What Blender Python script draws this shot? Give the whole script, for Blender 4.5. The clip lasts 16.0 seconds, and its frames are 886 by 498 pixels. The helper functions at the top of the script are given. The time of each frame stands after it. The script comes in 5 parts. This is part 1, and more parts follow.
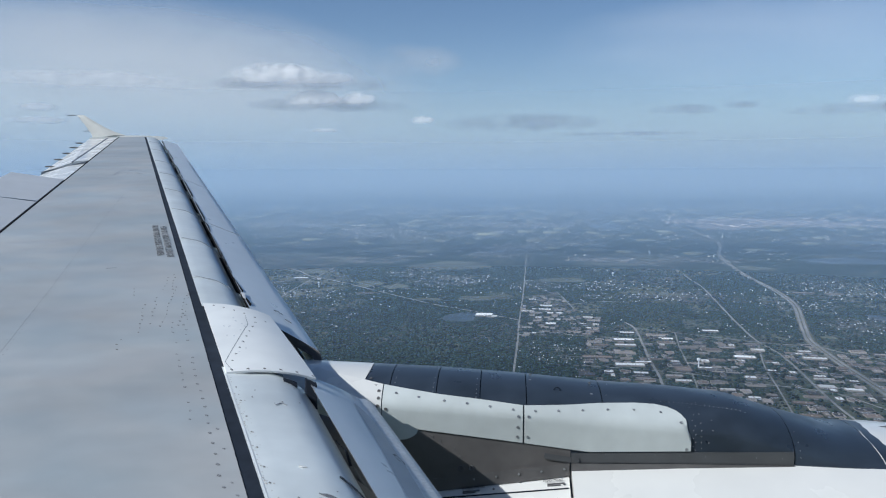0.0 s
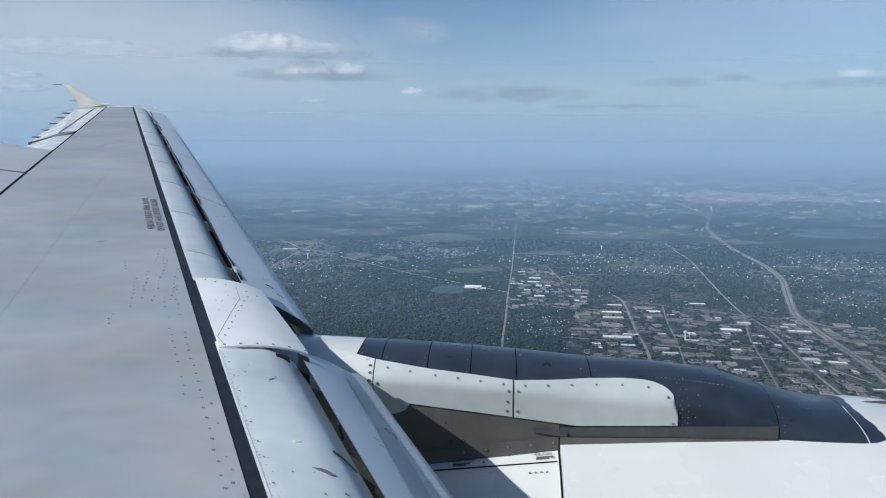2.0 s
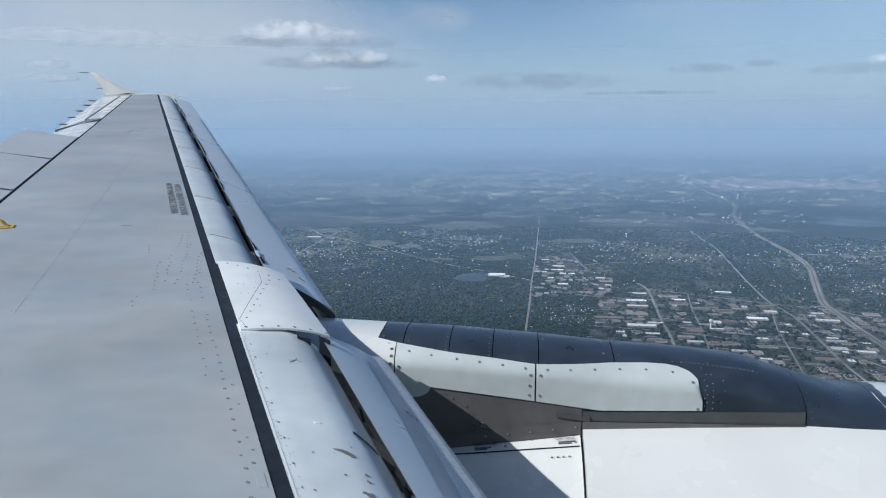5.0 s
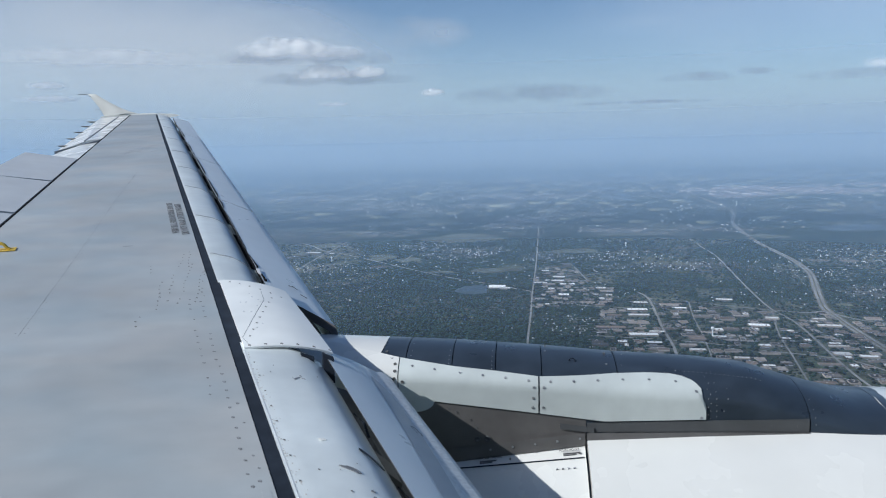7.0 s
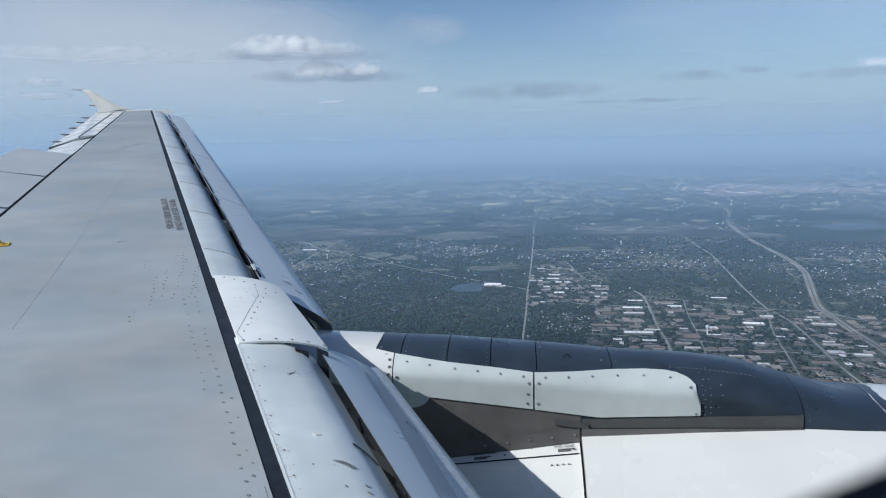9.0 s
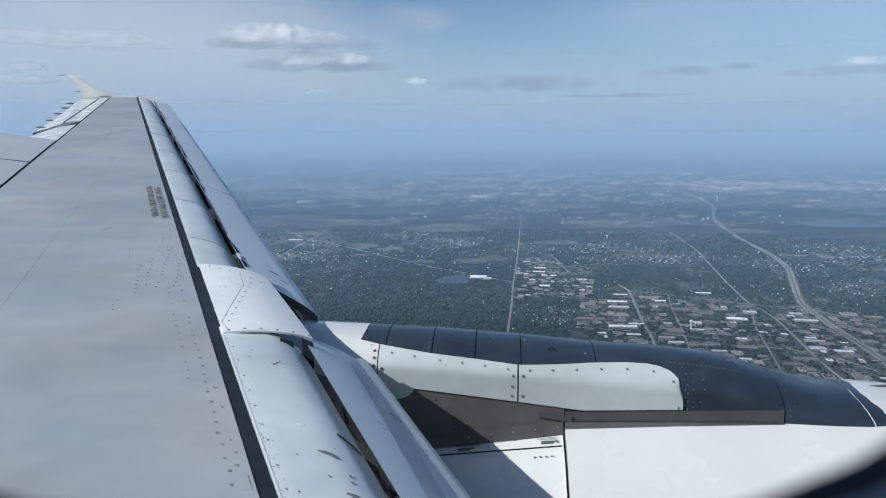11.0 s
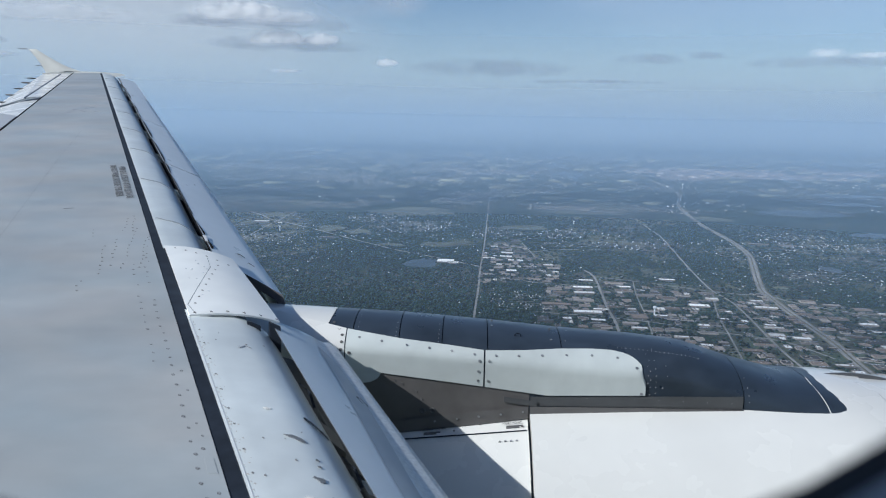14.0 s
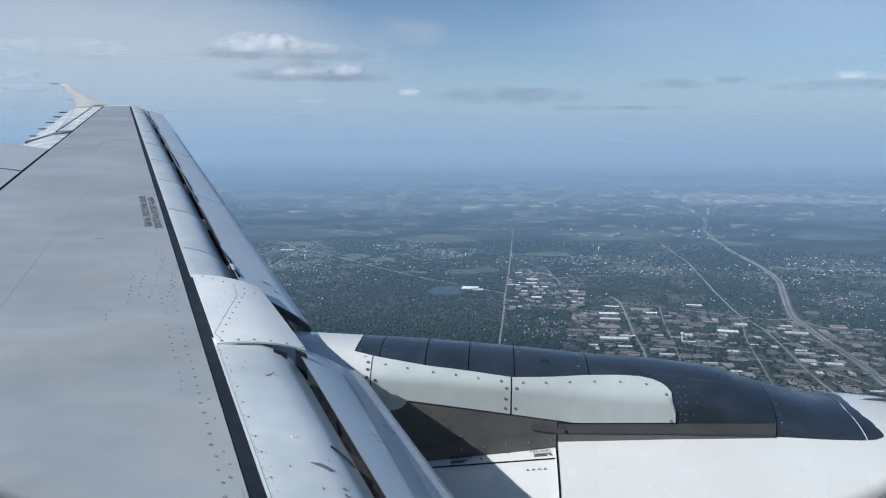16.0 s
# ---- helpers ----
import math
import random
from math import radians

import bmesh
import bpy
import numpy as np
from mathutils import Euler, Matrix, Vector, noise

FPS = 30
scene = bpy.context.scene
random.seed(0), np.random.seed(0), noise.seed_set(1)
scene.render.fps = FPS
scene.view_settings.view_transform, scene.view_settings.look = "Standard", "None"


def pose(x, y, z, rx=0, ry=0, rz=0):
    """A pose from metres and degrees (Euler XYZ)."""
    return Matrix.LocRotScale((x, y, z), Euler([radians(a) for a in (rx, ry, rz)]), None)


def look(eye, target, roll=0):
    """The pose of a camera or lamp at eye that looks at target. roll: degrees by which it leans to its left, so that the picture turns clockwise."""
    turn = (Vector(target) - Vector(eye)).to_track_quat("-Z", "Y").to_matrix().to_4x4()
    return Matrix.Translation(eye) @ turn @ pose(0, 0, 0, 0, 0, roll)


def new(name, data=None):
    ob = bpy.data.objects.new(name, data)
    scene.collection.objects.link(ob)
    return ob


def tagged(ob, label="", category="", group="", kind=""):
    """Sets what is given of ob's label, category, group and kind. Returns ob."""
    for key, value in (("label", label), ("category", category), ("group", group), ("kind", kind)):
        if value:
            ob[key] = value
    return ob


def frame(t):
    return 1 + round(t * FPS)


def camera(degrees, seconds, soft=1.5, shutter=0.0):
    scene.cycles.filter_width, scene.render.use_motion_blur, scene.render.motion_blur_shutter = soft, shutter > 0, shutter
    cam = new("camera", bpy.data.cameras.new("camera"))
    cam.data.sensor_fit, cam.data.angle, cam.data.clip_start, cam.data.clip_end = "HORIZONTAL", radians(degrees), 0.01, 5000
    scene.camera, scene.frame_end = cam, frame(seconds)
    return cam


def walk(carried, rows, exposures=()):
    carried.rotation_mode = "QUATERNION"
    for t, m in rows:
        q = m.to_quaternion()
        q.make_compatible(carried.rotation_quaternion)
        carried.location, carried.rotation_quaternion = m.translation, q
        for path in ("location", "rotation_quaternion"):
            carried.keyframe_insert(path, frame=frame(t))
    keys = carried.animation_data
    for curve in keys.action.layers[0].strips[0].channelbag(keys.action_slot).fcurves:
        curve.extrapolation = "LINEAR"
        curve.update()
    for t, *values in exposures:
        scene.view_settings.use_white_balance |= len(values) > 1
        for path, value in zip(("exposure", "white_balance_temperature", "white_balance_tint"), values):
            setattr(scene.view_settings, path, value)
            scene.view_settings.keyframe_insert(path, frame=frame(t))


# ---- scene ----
cam = camera(57.9, 16.0, soft=1.0)
cam.data.dof.use_dof = True            # a phone lens close behind the window, sharp far off
cam.data.dof.focus_distance = 25.0
cam.data.dof.aperture_fstop = 8.0
PATH = [
    (0, (0.013, 0.005, -0.005), (-0.043, 1.995, -0.197), -0.2),
    (0.5, (0.013, 0.005, -0.007), (-0.025, 1.994, -0.214), -0.5),
    (1, (0.0131, 0.0014, -0.0074), (-0.0087, 1.9894, -0.2351), -0.7),
    (1.5, (0.014, -0.0029, -0.0064), (-0.0062, 1.9833, -0.2491), -0.4),
    (2, (0.001, -0.011, 0.017), (-0.028, 1.971, -0.244), 0.2),
    (2.5, (-0.004, -0.008, 0.015), (-0.049, 1.972, -0.268), 0.5),
    (3, (0.001, -0.015, 0.018), (-0.067, 1.959, -0.298), 0.6),
    (3.5, (-0.007, -0.006, 0.008), (-0.084, 1.966, -0.316), 0.9),
    (4, (0.0165, 0.0143, -0.0190), (-0.0681, 1.9898, -0.3291), 0.8),
    (6.5, (-0.001, 0.002, 0.005), (-0.083, 1.982, -0.268), -1.2),
    (7, (0.006, -0.005, -0.001), (-0.081, 1.976, -0.26), -1.2),
    (7.5, (0.0095, -0.0021, -0.0082), (-0.0755, 1.9787, -0.2657), -1.1),
    (8, (0.0068, 0.0009, -0.0143), (-0.0719, 1.9832, -0.2776), -1.2),
    (10.5, (0.0098, -0.0011, -0.0102), (-0.0495, 1.9797, -0.2767), -0.3),
    (11, (0.0076, -0.0022, -0.0116), (-0.0344, 1.9753, -0.2967), -0.1),
    (11.5, (0.006, -0.003, -0.002), (-0.018, 1.974, -0.303), 0.3),
    (12, (0.0014, -0.0112, 0.0089), (-0.0074, 1.9625, -0.3095), 0.6),
    (12.5, (-0.0001, -0.0096, 0.0034), (0.0044, 1.9628, -0.3292), 0.8),
    (13, (0.006, -0.0128, -0.0053), (0.0252, 1.9577, -0.3447), 0.9),
    (13.5, (-0.0015, -0.0092, -0.0037), (0.0335, 1.9623, -0.3364), 1.0),
    (14, (0.002, -0.0119, -0.001), (0.0412, 1.9615, -0.3261), 1.1),
    (14.5, (-0.001, -0.012, 0.002), (0.033, 1.964, -0.304), 0.9),
    (15, (-0.0015, -0.0088, -0.0011), (0.0133, 1.9695, -0.2937), 0.7),
    (15.5, (-0.001, -0.012, 0.0), (-0.007, 1.968, -0.279), 0.5),
    (16, (-0.0023, -0.0099, -0.0054), (-0.0246, 1.9734, -0.2638), 0.3),
]
walk(cam, [(t, look(eye, target, roll)) for t, eye, target, roll in PATH], [(0, 0.0, 6000, 7), (16, 0.0, 6000, 7)])

# ---- light ----
SUN_AZ, SUN_EL = -111.0, 35.0      # degrees from the way the camera looks, to its left, and above the horizon
world = bpy.data.worlds.new("sky")
scene.world = world
world.use_nodes = True
wn = world.node_tree
sky = wn.nodes.new("ShaderNodeTexSky")
sky.sky_type = "NISHITA"
sky.sun_disc = False
sky.sun_elevation = radians(SUN_EL)
sky.sun_rotation = radians(SUN_AZ)
sky.altitude = 900
sky.air_density, sky.dust_density, sky.ozone_density = 0.85, 1.1, 2.4
wn.links.new(sky.outputs[0], wn.nodes["Background"].inputs[0])
wn.nodes["Background"].inputs[1].default_value = 0.0965
sun_data = bpy.data.lights.new("sun", "SUN")
sun_data.energy, sun_data.angle, sun_data.color = 4.15, radians(0.53), (1.0, 0.965, 0.92)
sun = new("sun", sun_data)
to_sun = Vector((math.sin(radians(SUN_AZ)) * math.cos(radians(SUN_EL)), math.cos(radians(SUN_AZ)) * math.cos(radians(SUN_EL)), math.sin(radians(SUN_EL))))
sun.matrix_world = look(to_sun * 60, (0, 0, 0))


# ---- materials ----
def material(name, colour, rough=0.5, metal=0.0, grain=0.0, scale=6.0, stain=0.0, stain_scale=0.8, bump=0.0, stretch=(1, 1, 1), coat=0.0, per_island=0.0, per_object=0.0, spec=0.5, second=None):
    """Principled material with fine grain, broad stains and fine relief, in metres."""
    m = bpy.data.materials.new(name)
    m.use_nodes = True
    nt = m.node_tree
    p = nt.nodes["Principled BSDF"]
    p.inputs["Roughness"].default_value = rough
    p.inputs["Metallic"].default_value = metal
    p.inputs["Coat Weight"].default_value = coat
    p.inputs["Specular IOR Level"].default_value = spec
    co = nt.nodes.new("ShaderNodeTexCoord")
    mp = nt.nodes.new("ShaderNodeMapping")
    mp.inputs["Scale"].default_value = stretch
    nt.links.new(co.outputs["Object"], mp.inputs["Vector"])

    def noise_node(sc, detail):
        n = nt.nodes.new("ShaderNodeTexNoise")
        n.inputs["Scale"].default_value, n.inputs["Detail"].default_value = sc, detail
        nt.links.new(mp.outputs[0], n.inputs["Vector"])
        return n.outputs["Fac"]

    def scaled(value, lo, hi):
        r = nt.nodes.new("ShaderNodeMapRange")
        r.inputs["From Min"].default_value, r.inputs["From Max"].default_value = 0.3, 0.7
        r.inputs["To Min"].default_value, r.inputs["To Max"].default_value = lo, hi
        nt.links.new(value, r.inputs["Value"])
        return r.outputs[0]

    def times(a, b):
        n = nt.nodes.new("ShaderNodeMath")
        n.operation = "MULTIPLY"
        nt.links.new(a, n.inputs[0])
        nt.links.new(b, n.inputs[1])
        return n.outputs[0]

    f = scaled(noise_node(scale, 6), 1 - grain, 1 + grain)
    s = scaled(noise_node(stain_scale, 3), 1 - stain, 1 + stain)
    v = times(f, s)
    if per_island:
        g = nt.nodes.new("ShaderNodeNewGeometry")
        r = nt.nodes.new("ShaderNodeMapRange")
        r.inputs["To Min"].default_value, r.inputs["To Max"].default_value = 1 - per_island, 1 + per_island
        nt.links.new(g.outputs["Random Per Island"], r.inputs["Value"])
        v = times(v, r.outputs[0])
    if per_object:
        g = nt.nodes.new("ShaderNodeObjectInfo")
        r = nt.nodes.new("ShaderNodeMapRange")
        r.inputs["To Min"].default_value, r.inputs["To Max"].default_value = 1 - per_object, 1 + per_object
        nt.links.new(g.outputs["Random"], r.inputs["Value"])
        v = times(v, r.outputs[0])
    mul = nt.nodes.new("ShaderNodeVectorMath")
    mul.operation = "SCALE"
    mul.inputs[0].default_value = colour
    if second:
        two = nt.nodes.new("ShaderNodeMix")
        two.data_type = "RGBA"
        two.inputs["A"].default_value, two.inputs["B"].default_value = (*colour, 1), (*second, 1)
        nt.links.new(scaled(noise_node(stain_scale * 1.7, 2), 0, 1), two.inputs["Factor"])
        nt.links.new(two.outputs["Result"], mul.inputs[0])
    nt.links.new(v, mul.inputs["Scale"])
    nt.links.new(mul.outputs[0], p.inputs["Base Color"])
    rr = scaled(noise_node(scale * 0.5, 4), max(rough - 0.08, 0.02), min(rough + 0.1, 1))
    nt.links.new(rr, p.inputs["Roughness"])
    if bump:
        bn = nt.nodes.new("ShaderNodeBump")
        bn.inputs["Strength"].default_value, bn.inputs["Distance"].default_value = 0.5, bump
        nt.links.new(noise_node(scale * 1.5, 4), bn.inputs["Height"])
        nt.links.new(bn.outputs[0], p.inputs["Normal"])
    return m


WING_GREY = material("grey wing paint", (0.325, 0.364, 0.382), 0.42, 0.0, 0.05, 7, 0.10, 1.1, 0.0004, (0.75, 1.2, 1), second=(0.376, 0.380, 0.373))
NOSE_METAL = material("pale grey leading edge paint", (0.75, 0.79, 0.775), 0.36, 0.16, 0.05, 7, 0.10, 1.4, 0.0005)
SLAT_PAINT = material("pale slat paint", (0.65, 0.71, 0.75), 0.34, 0.0, 0.02, 8, 0.04, 1.2)
SLAT_EDGE = material("worn slat edge paint", (0.64, 0.655, 0.67), 0.36, 0.08, 0.05, 12, 0.06, 2.0)
SLAT_BAND = material("dull slat band", (0.41, 0.45, 0.49), 0.42, 0.05, 0.04, 14, 0.05, 2.0)
ERODED = material("eroded speckled slat paint", (0.66, 0.68, 0.68), 0.4, 0.1, 0.16, 60, 0.05, 6)
FAIRING_WHITE = material("white satin paint", (0.86, 0.87, 0.84), 0.35, 0.0, 0.03, 6, 0.04, 1.5)
TIP_CREAM = material("cream tip paint", (0.52, 0.52, 0.485), 0.4, 0.0, 0.03, 6, 0.06, 1.5)
WHITE = material("white gloss paint", (0.76, 0.757, 0.722), 0.25, 0.0, 0.02, 5, 0.03, 1.0, coat=0.3)
PALE_PANEL = material("pale grey-green panel paint", (0.60, 0.64, 0.62), 0.4, 0.0, 0.04, 10, 0.05, 2.5)
NAVY = material("dark blue-grey pylon paint", (0.036, 0.049, 0.068), 0.32, 0.0, 0.14, 9, 0.18, 3.0, 0.0006, coat=0.12)
SEAL = material("black rubber seal", (0.022, 0.029, 0.042), 0.8, 0.0, 0.2, 20, 0.2, 2, spec=0.15)
TITANIUM = material("heat-browned titanium", (0.152, 0.144, 0.14), 0.45, 0.15, 0.08, 14, 0.12, 2.5)
STEEL = material("dull grey metal strip", (0.105, 0.109, 0.114), 0.42, 0.2, 0.08, 14, 0.1, 3)
STRIP = material("brown-grey metal strip", (0.16, 0.155, 0.153), 0.45, 0.2, 0.08, 14, 0.12, 2.5)
# dark colour that stands in for shade inside the cavities, also on ribs
CAVITY_SHADE = material("dark cavity shade and rib paint", (0.11, 0.113, 0.118), 0.6, 0.1, 0.25, 6, 0.3, 3)
# near-black that stands for the shade in open gaps
GAP = material("black for shaded gaps", (0.006, 0.006, 0.007), 0.9, 0, 0.1, 20, 0.1, 3, spec=0.1)
SPOILER_GREY = material("pale grey spoiler paint", (0.56, 0.575, 0.58), 0.42, 0.0, 0.03, 9, 0.06, 1.2)
SCREW = material("worn steel screw", (0.42, 0.43, 0.44), 0.35, 0.8, 0.1, 40, 0.1, 9)
DARK_SCREW = material("dirty fastener", (0.175, 0.172, 0.17), 0.5, 0.3, 0.2, 40, 0.2, 9)
STENCIL = material("worn grey stencil ink", (0.18, 0.182, 0.188), 0.7, 0, 0.3, 60, 0.2, 9)
INK = material("black stencil ink", (0.06, 0.06, 0.065), 0.7, 0, 0.1, 30, 0.1, 5)
SCUFF = material("bare primer scuff", (0.22, 0.23, 0.24), 0.6, 0.2, 0.1, 30, 0.2, 8)
GRIME = material("brown grime", (0.50, 0.48, 0.45), 0.8, 0, 0.2, 30, 0.2, 8)
YELLOW = material("yellow bracket paint", (0.62, 0.42, 0.05), 0.5, 0, 0.1, 30, 0.2, 8)
TAPE = material("grey tape", (0.30, 0.31, 0.33), 0.5, 0, 0.05, 30, 0.05, 8)
BEZEL = material("grey window bezel plastic", (0.44, 0.46, 0.50), 0.6, 0.0, 0.05, 20, 0.06, 4)
LINING = material("cabin wall plastic", (0.34, 0.33, 0.32), 0.6, 0, 0.03, 20, 0.03, 4)
GASKET = material("black window gasket", (0.02, 0.02, 0.022), 0.7, 0, 0.1, 20, 0.1, 4)

# ---- mesh helpers ----
def mesh_object(name, verts, faces, mats, parent=None, label="", smooth=0.0, slots=None):
    me = bpy.data.meshes.new(name)
    me.from_pydata([tuple(v) for v in verts], [], faces)
    for m in (mats if isinstance(mats, (list, tuple)) else [mats]):
        me.materials.append(m)
    if slots:
        me.polygons.foreach_set("material_index", slots)
    bm = bmesh.new()
    bm.from_mesh(me)
    bmesh.ops.recalc_face_normals(bm, faces=bm.faces)
    bm.to_mesh(me)
    bm.free()
    if smooth:
        me.polygons.foreach_set("use_smooth", [True] * len(me.polygons))
        me.set_sharp_from_angle(angle=radians(smooth))
    ob = new(name, me)
    if parent:
        ob.parent = parent
    if label:
        tagged(ob, label)
    return ob


def loft(name, sections, mats, parent=None, label="", smooth=40.0, slot_of=None, open_profile=False, cap_slot=0):
    """A closed skin through a row of profiles, each a ring of points, capped at both ends."""
    n = len(sections[0])
    verts = [p for s in sections for p in s]
    faces, slots = [], []
    for i in range(len(sections) - 1):
        for j in range(n - 1 if open_profile else n):
            k = (j + 1) % n
            faces.append((i * n + j, i * n + k, (i + 1) * n + k, (i + 1) * n + j))
            slots.append(slot_of(j) if slot_of else 0)
    faces += [tuple(range(n)), tuple((len(sections) - 1) * n + j for j in range(n))]
    slots += [cap_slot, cap_slot]
    return mesh_object(name, verts, faces, mats, parent, label, smooth, slots if slot_of else None)


def tube(name, points, radius, mat, parent, label="", sides=8):
    """A round bar along a line of points."""
    pts = [Vector(p) for p in points]
    sections = []
    for i, p in enumerate(pts):
        d = (pts[min(i + 1, len(pts) - 1)] - pts[max(i - 1, 0)]).normalized()
        a = d.orthogonal().normalized()
        b = d.cross(a)
        r = radius[i] if isinstance(radius, (list, tuple)) else radius
        sections.append([p + r * (math.cos(t) * a + math.sin(t) * b) for t in (2 * math.pi * k / sides for k in range(sides))])
    return loft(name, sections, mat, parent, label, 50)


# ---- the airliner: f forward, o outboard, u up, from the seat's eye point ----
airliner = tagged(new("airliner"), "white twin-engined airliner with grey wing, slats and flaps extended, in flight", "airliner")
airliner.matrix_world = Matrix(((0.9986, 0.0523, -0.0023, 0), (-0.0523, 0.9977, -0.0436, 0), (0.0, 0.0436, 0.999, 0), (0, 0, 0, 1)))


def datum(o):
    """Where the front seam of the upper skin lies at span o: forward, up."""
    return -1.242 - 0.4855 * (o - 3.397), -1.057 + 0.0909 * (o - 3.397)


def hinge(o):
    """Forward place of the rear seam of the upper skin."""
    return -4.825 - 0.37 * (o - 7.84) if o > 4.77 else -3.689 - 0.05 * (o - 4.77)


def wp(o, s, d):
    """A point s forward of the seam and d above the wing's upper plane."""
    f, u = datum(o)
    return (f + s, o, u + d)


def camber(a):
    return -0.012 * a * a


def skin(o, f):
    """A point on the grey upper skin."""
    fd, u = datum(o)
    return Vector((f, o, u + camber(max(fd - f, 0))))


def spans(a, b, n):
    return [a + (b - a) * i / n for i in range(n + 1)]


# wing box with its grey upper skin
rows = []
for o in spans(-0.3, 15.42, 48):
    fd, u = datum(o)
    c = fd - hinge(o)
    th = 0.62 - 0.031 * o
    prof = []
    for k in range(13):
        a = (0.070 - 0.0015 * o) + (c - 0.070 + 0.0015 * o) * k / 12
        prof.append((fd - a, o, u + camber(a)))
    prof += [(fd - c, o, u + camber(c) - 0.05), (fd - c * 0.7, o, u - th * 0.75), (fd - c * 0.35, o, u - th), (fd - 0.06, o, u - th * 0.85)]
    rows.append(prof)
wing = loft("wing", rows, WING_GREY, airliner, "grey painted wing upper skin with faint streaks", 30)

# the black seal between skin and leading edge
rows = []
for o in spans(-0.2, 15.38, 24):
    w = 0.057 - 0.0015 * o
    rows.append([wp(o, -w - 0.017, -0.004), wp(o, 0.004, -0.004), wp(o, 0.004, -0.05), wp(o, -w - 0.017, -0.05)])
loft("seal_strip", rows, SEAL, wing, "black seal strip along the leading edge seam", 30)


def nose_profile(o, reach, drop, skew=0.0, share=0.25):
    """Leading edge box: flat, then round over the front and back below."""
    pts = []
    flat = reach * share
    for k in range(4):
        pts.append(wp(o + skew * k / 3 * flat, -0.008 + (flat + 0.008) * k / 3, -0.012 * (k / 3) ** 2))
    for k in range(1, 9):
        t = math.radians(150) * k / 8
        pts.append(wp(o + skew * flat, flat + (reach - flat) * math.sin(t), -0.012 - drop * (1 - math.cos(t))))
    pts.append(wp(o, 0.0, -0.012 - drop * 2.0))
    return pts


NOSE_JOINTS = [4.42, 5.03, 6.2, 7.52, 8.76, 10.1, 11.45, 13.02, 14.35, 15.36]
for a, b in zip(NOSE_JOINTS, NOSE_JOINTS[1:]):
    loft("nose_panel", [nose_profile(o, 0.33, 0.24) for o in spans(a + 0.006, b - 0.006, 3)], NOSE_METAL, wing, "pale metal leading edge panel with a dark joint", 40)
# core under the panels, coloured dark for the shade in their joints
loft("nose_core", [[(x, y, z - 0.012) for x, y, z in nose_profile(o, 0.317, 0.235)] for o in spans(4.3, 15.33, 12)], CAVITY_SHADE, wing)
loft("nose_panel", [nose_profile(o, 0.415, 0.19, 0.0, 0.28) for o in spans(-0.2, 3.49, 12)], NOSE_METAL, wing, "pale scuffed inboard leading edge with grime along its seam", 40)


# slats
def slat_profile(o, te, le, drop, skew=0.0, flat=0.74):
    """Flat sloping upper skin from a sharp rear edge, a round nose, and a hollow back. skew shifts the nose along the span."""
    w = le - te
    bulge = 0.012 if flat < 0.8 else 0.004
    sd = [(te + w * flat * k / 5, -0.055 - (drop - 0.115) * k / 5 + bulge * math.sin(math.pi * k / 5)) for k in range(6)]
    for k in range(1, 7):
        t = math.radians(150) * k / 6
        sd.append((te + w * flat + w * (1 - flat) * math.sin(t), -drop + 0.06 - 0.085 * (1 - math.cos(t)) - 0.03 * k / 6))
    sd += [(te + w * (flat - 0.08), -drop * 0.92), (te + w * 0.3, -0.075 - drop * 0.28), (te, -0.060)]
    return [wp(o + skew * (s - te) / w, s, d) for s, d in sd]


def slat(a, b, te, le, drop, n=8, skew_a=0.0, skew_b=0.0, edge=None, flat=0.74):
    rows = []
    for i, o in enumerate(spans(a, b, n)):
        out = max(o - 4.5, 0)
        rows.append(slat_profile(o, te, le - (0.003 if flat > 0.8 else 0.005) * out, drop - 0.006 * out, skew_a if i == 0 else skew_b if i == n else 0.0, flat))
    # rear edge face takes the dark slot, its colour holding down a sunlit line
    return loft("slat", rows, [SLAT_PAINT, edge or SLAT_EDGE, STRIP], wing, "extended pale slat with a bare metal edge", 40, slot_of=lambda j: 1 if (5 if flat > 0.8 else 4) <= j <= 10 else 2 if j == 14 else 0, cap_slot=2)


SLAT_JOINTS = [4.41, 7.15, 9.9, 12.5, 15.2]
for a, b in zip(SLAT_JOINTS, SLAT_JOINTS[1:]):
    slat(a + 0.008, b - 0.008, 0.295, 0.652, 0.26, skew_a=-0.165 if a < 5 else 0.0, flat=0.94)
slat(-0.1, 3.53, 0.393, 0.80, 0.30, 10, skew_b=0.26, edge=ERODED)

# slat tracks in the gap
for o in (5.0, 6.3, 7.8, 9.2, 10.7, 12.0, 13.3, 14.5, 0.9, 2.35):
    big = o < 4
    rows = []
    for k in range(6):
        s = 0.15 + (0.5 if big else 0.36) * k / 5
        d = (-0.16 if big else -0.085) - 0.12 * (k / 5) ** 2
        rows.append([wp(o - 0.025, s, d), wp(o + 0.025, s, d), wp(o + 0.025, s, d - 0.06), wp(o - 0.025, s, d - 0.06)])
    loft("slat_track", rows, STEEL if big else NOSE_METAL, wing, "grey steel slat track", 30)

# fairing panel over the pylon, front edge curved down
def fairing_profile(o, reach, drop, skew):
    top = [wp(o + skew * k / 9, 0.002 + reach * k / 9, 0.008 - drop * (k / 9) ** 2.4) for k in range(10)]
    return top + [(x, y, z - 0.009) for x, y, z in reversed(top)]


rows = []
for o in spans(3.405, 4.44, 12):
    k = (o - 3.405) / 1.035
    rows.append(fairing_profile(o, 0.438 - 0.045 * k ** 1.2, 0.07, 0.12 * (1 - k)))
pylon_fairing = loft("pylon_fairing", rows, FAIRING_WHITE, wing, "white riveted fairing panel above the engine pylon", 40)

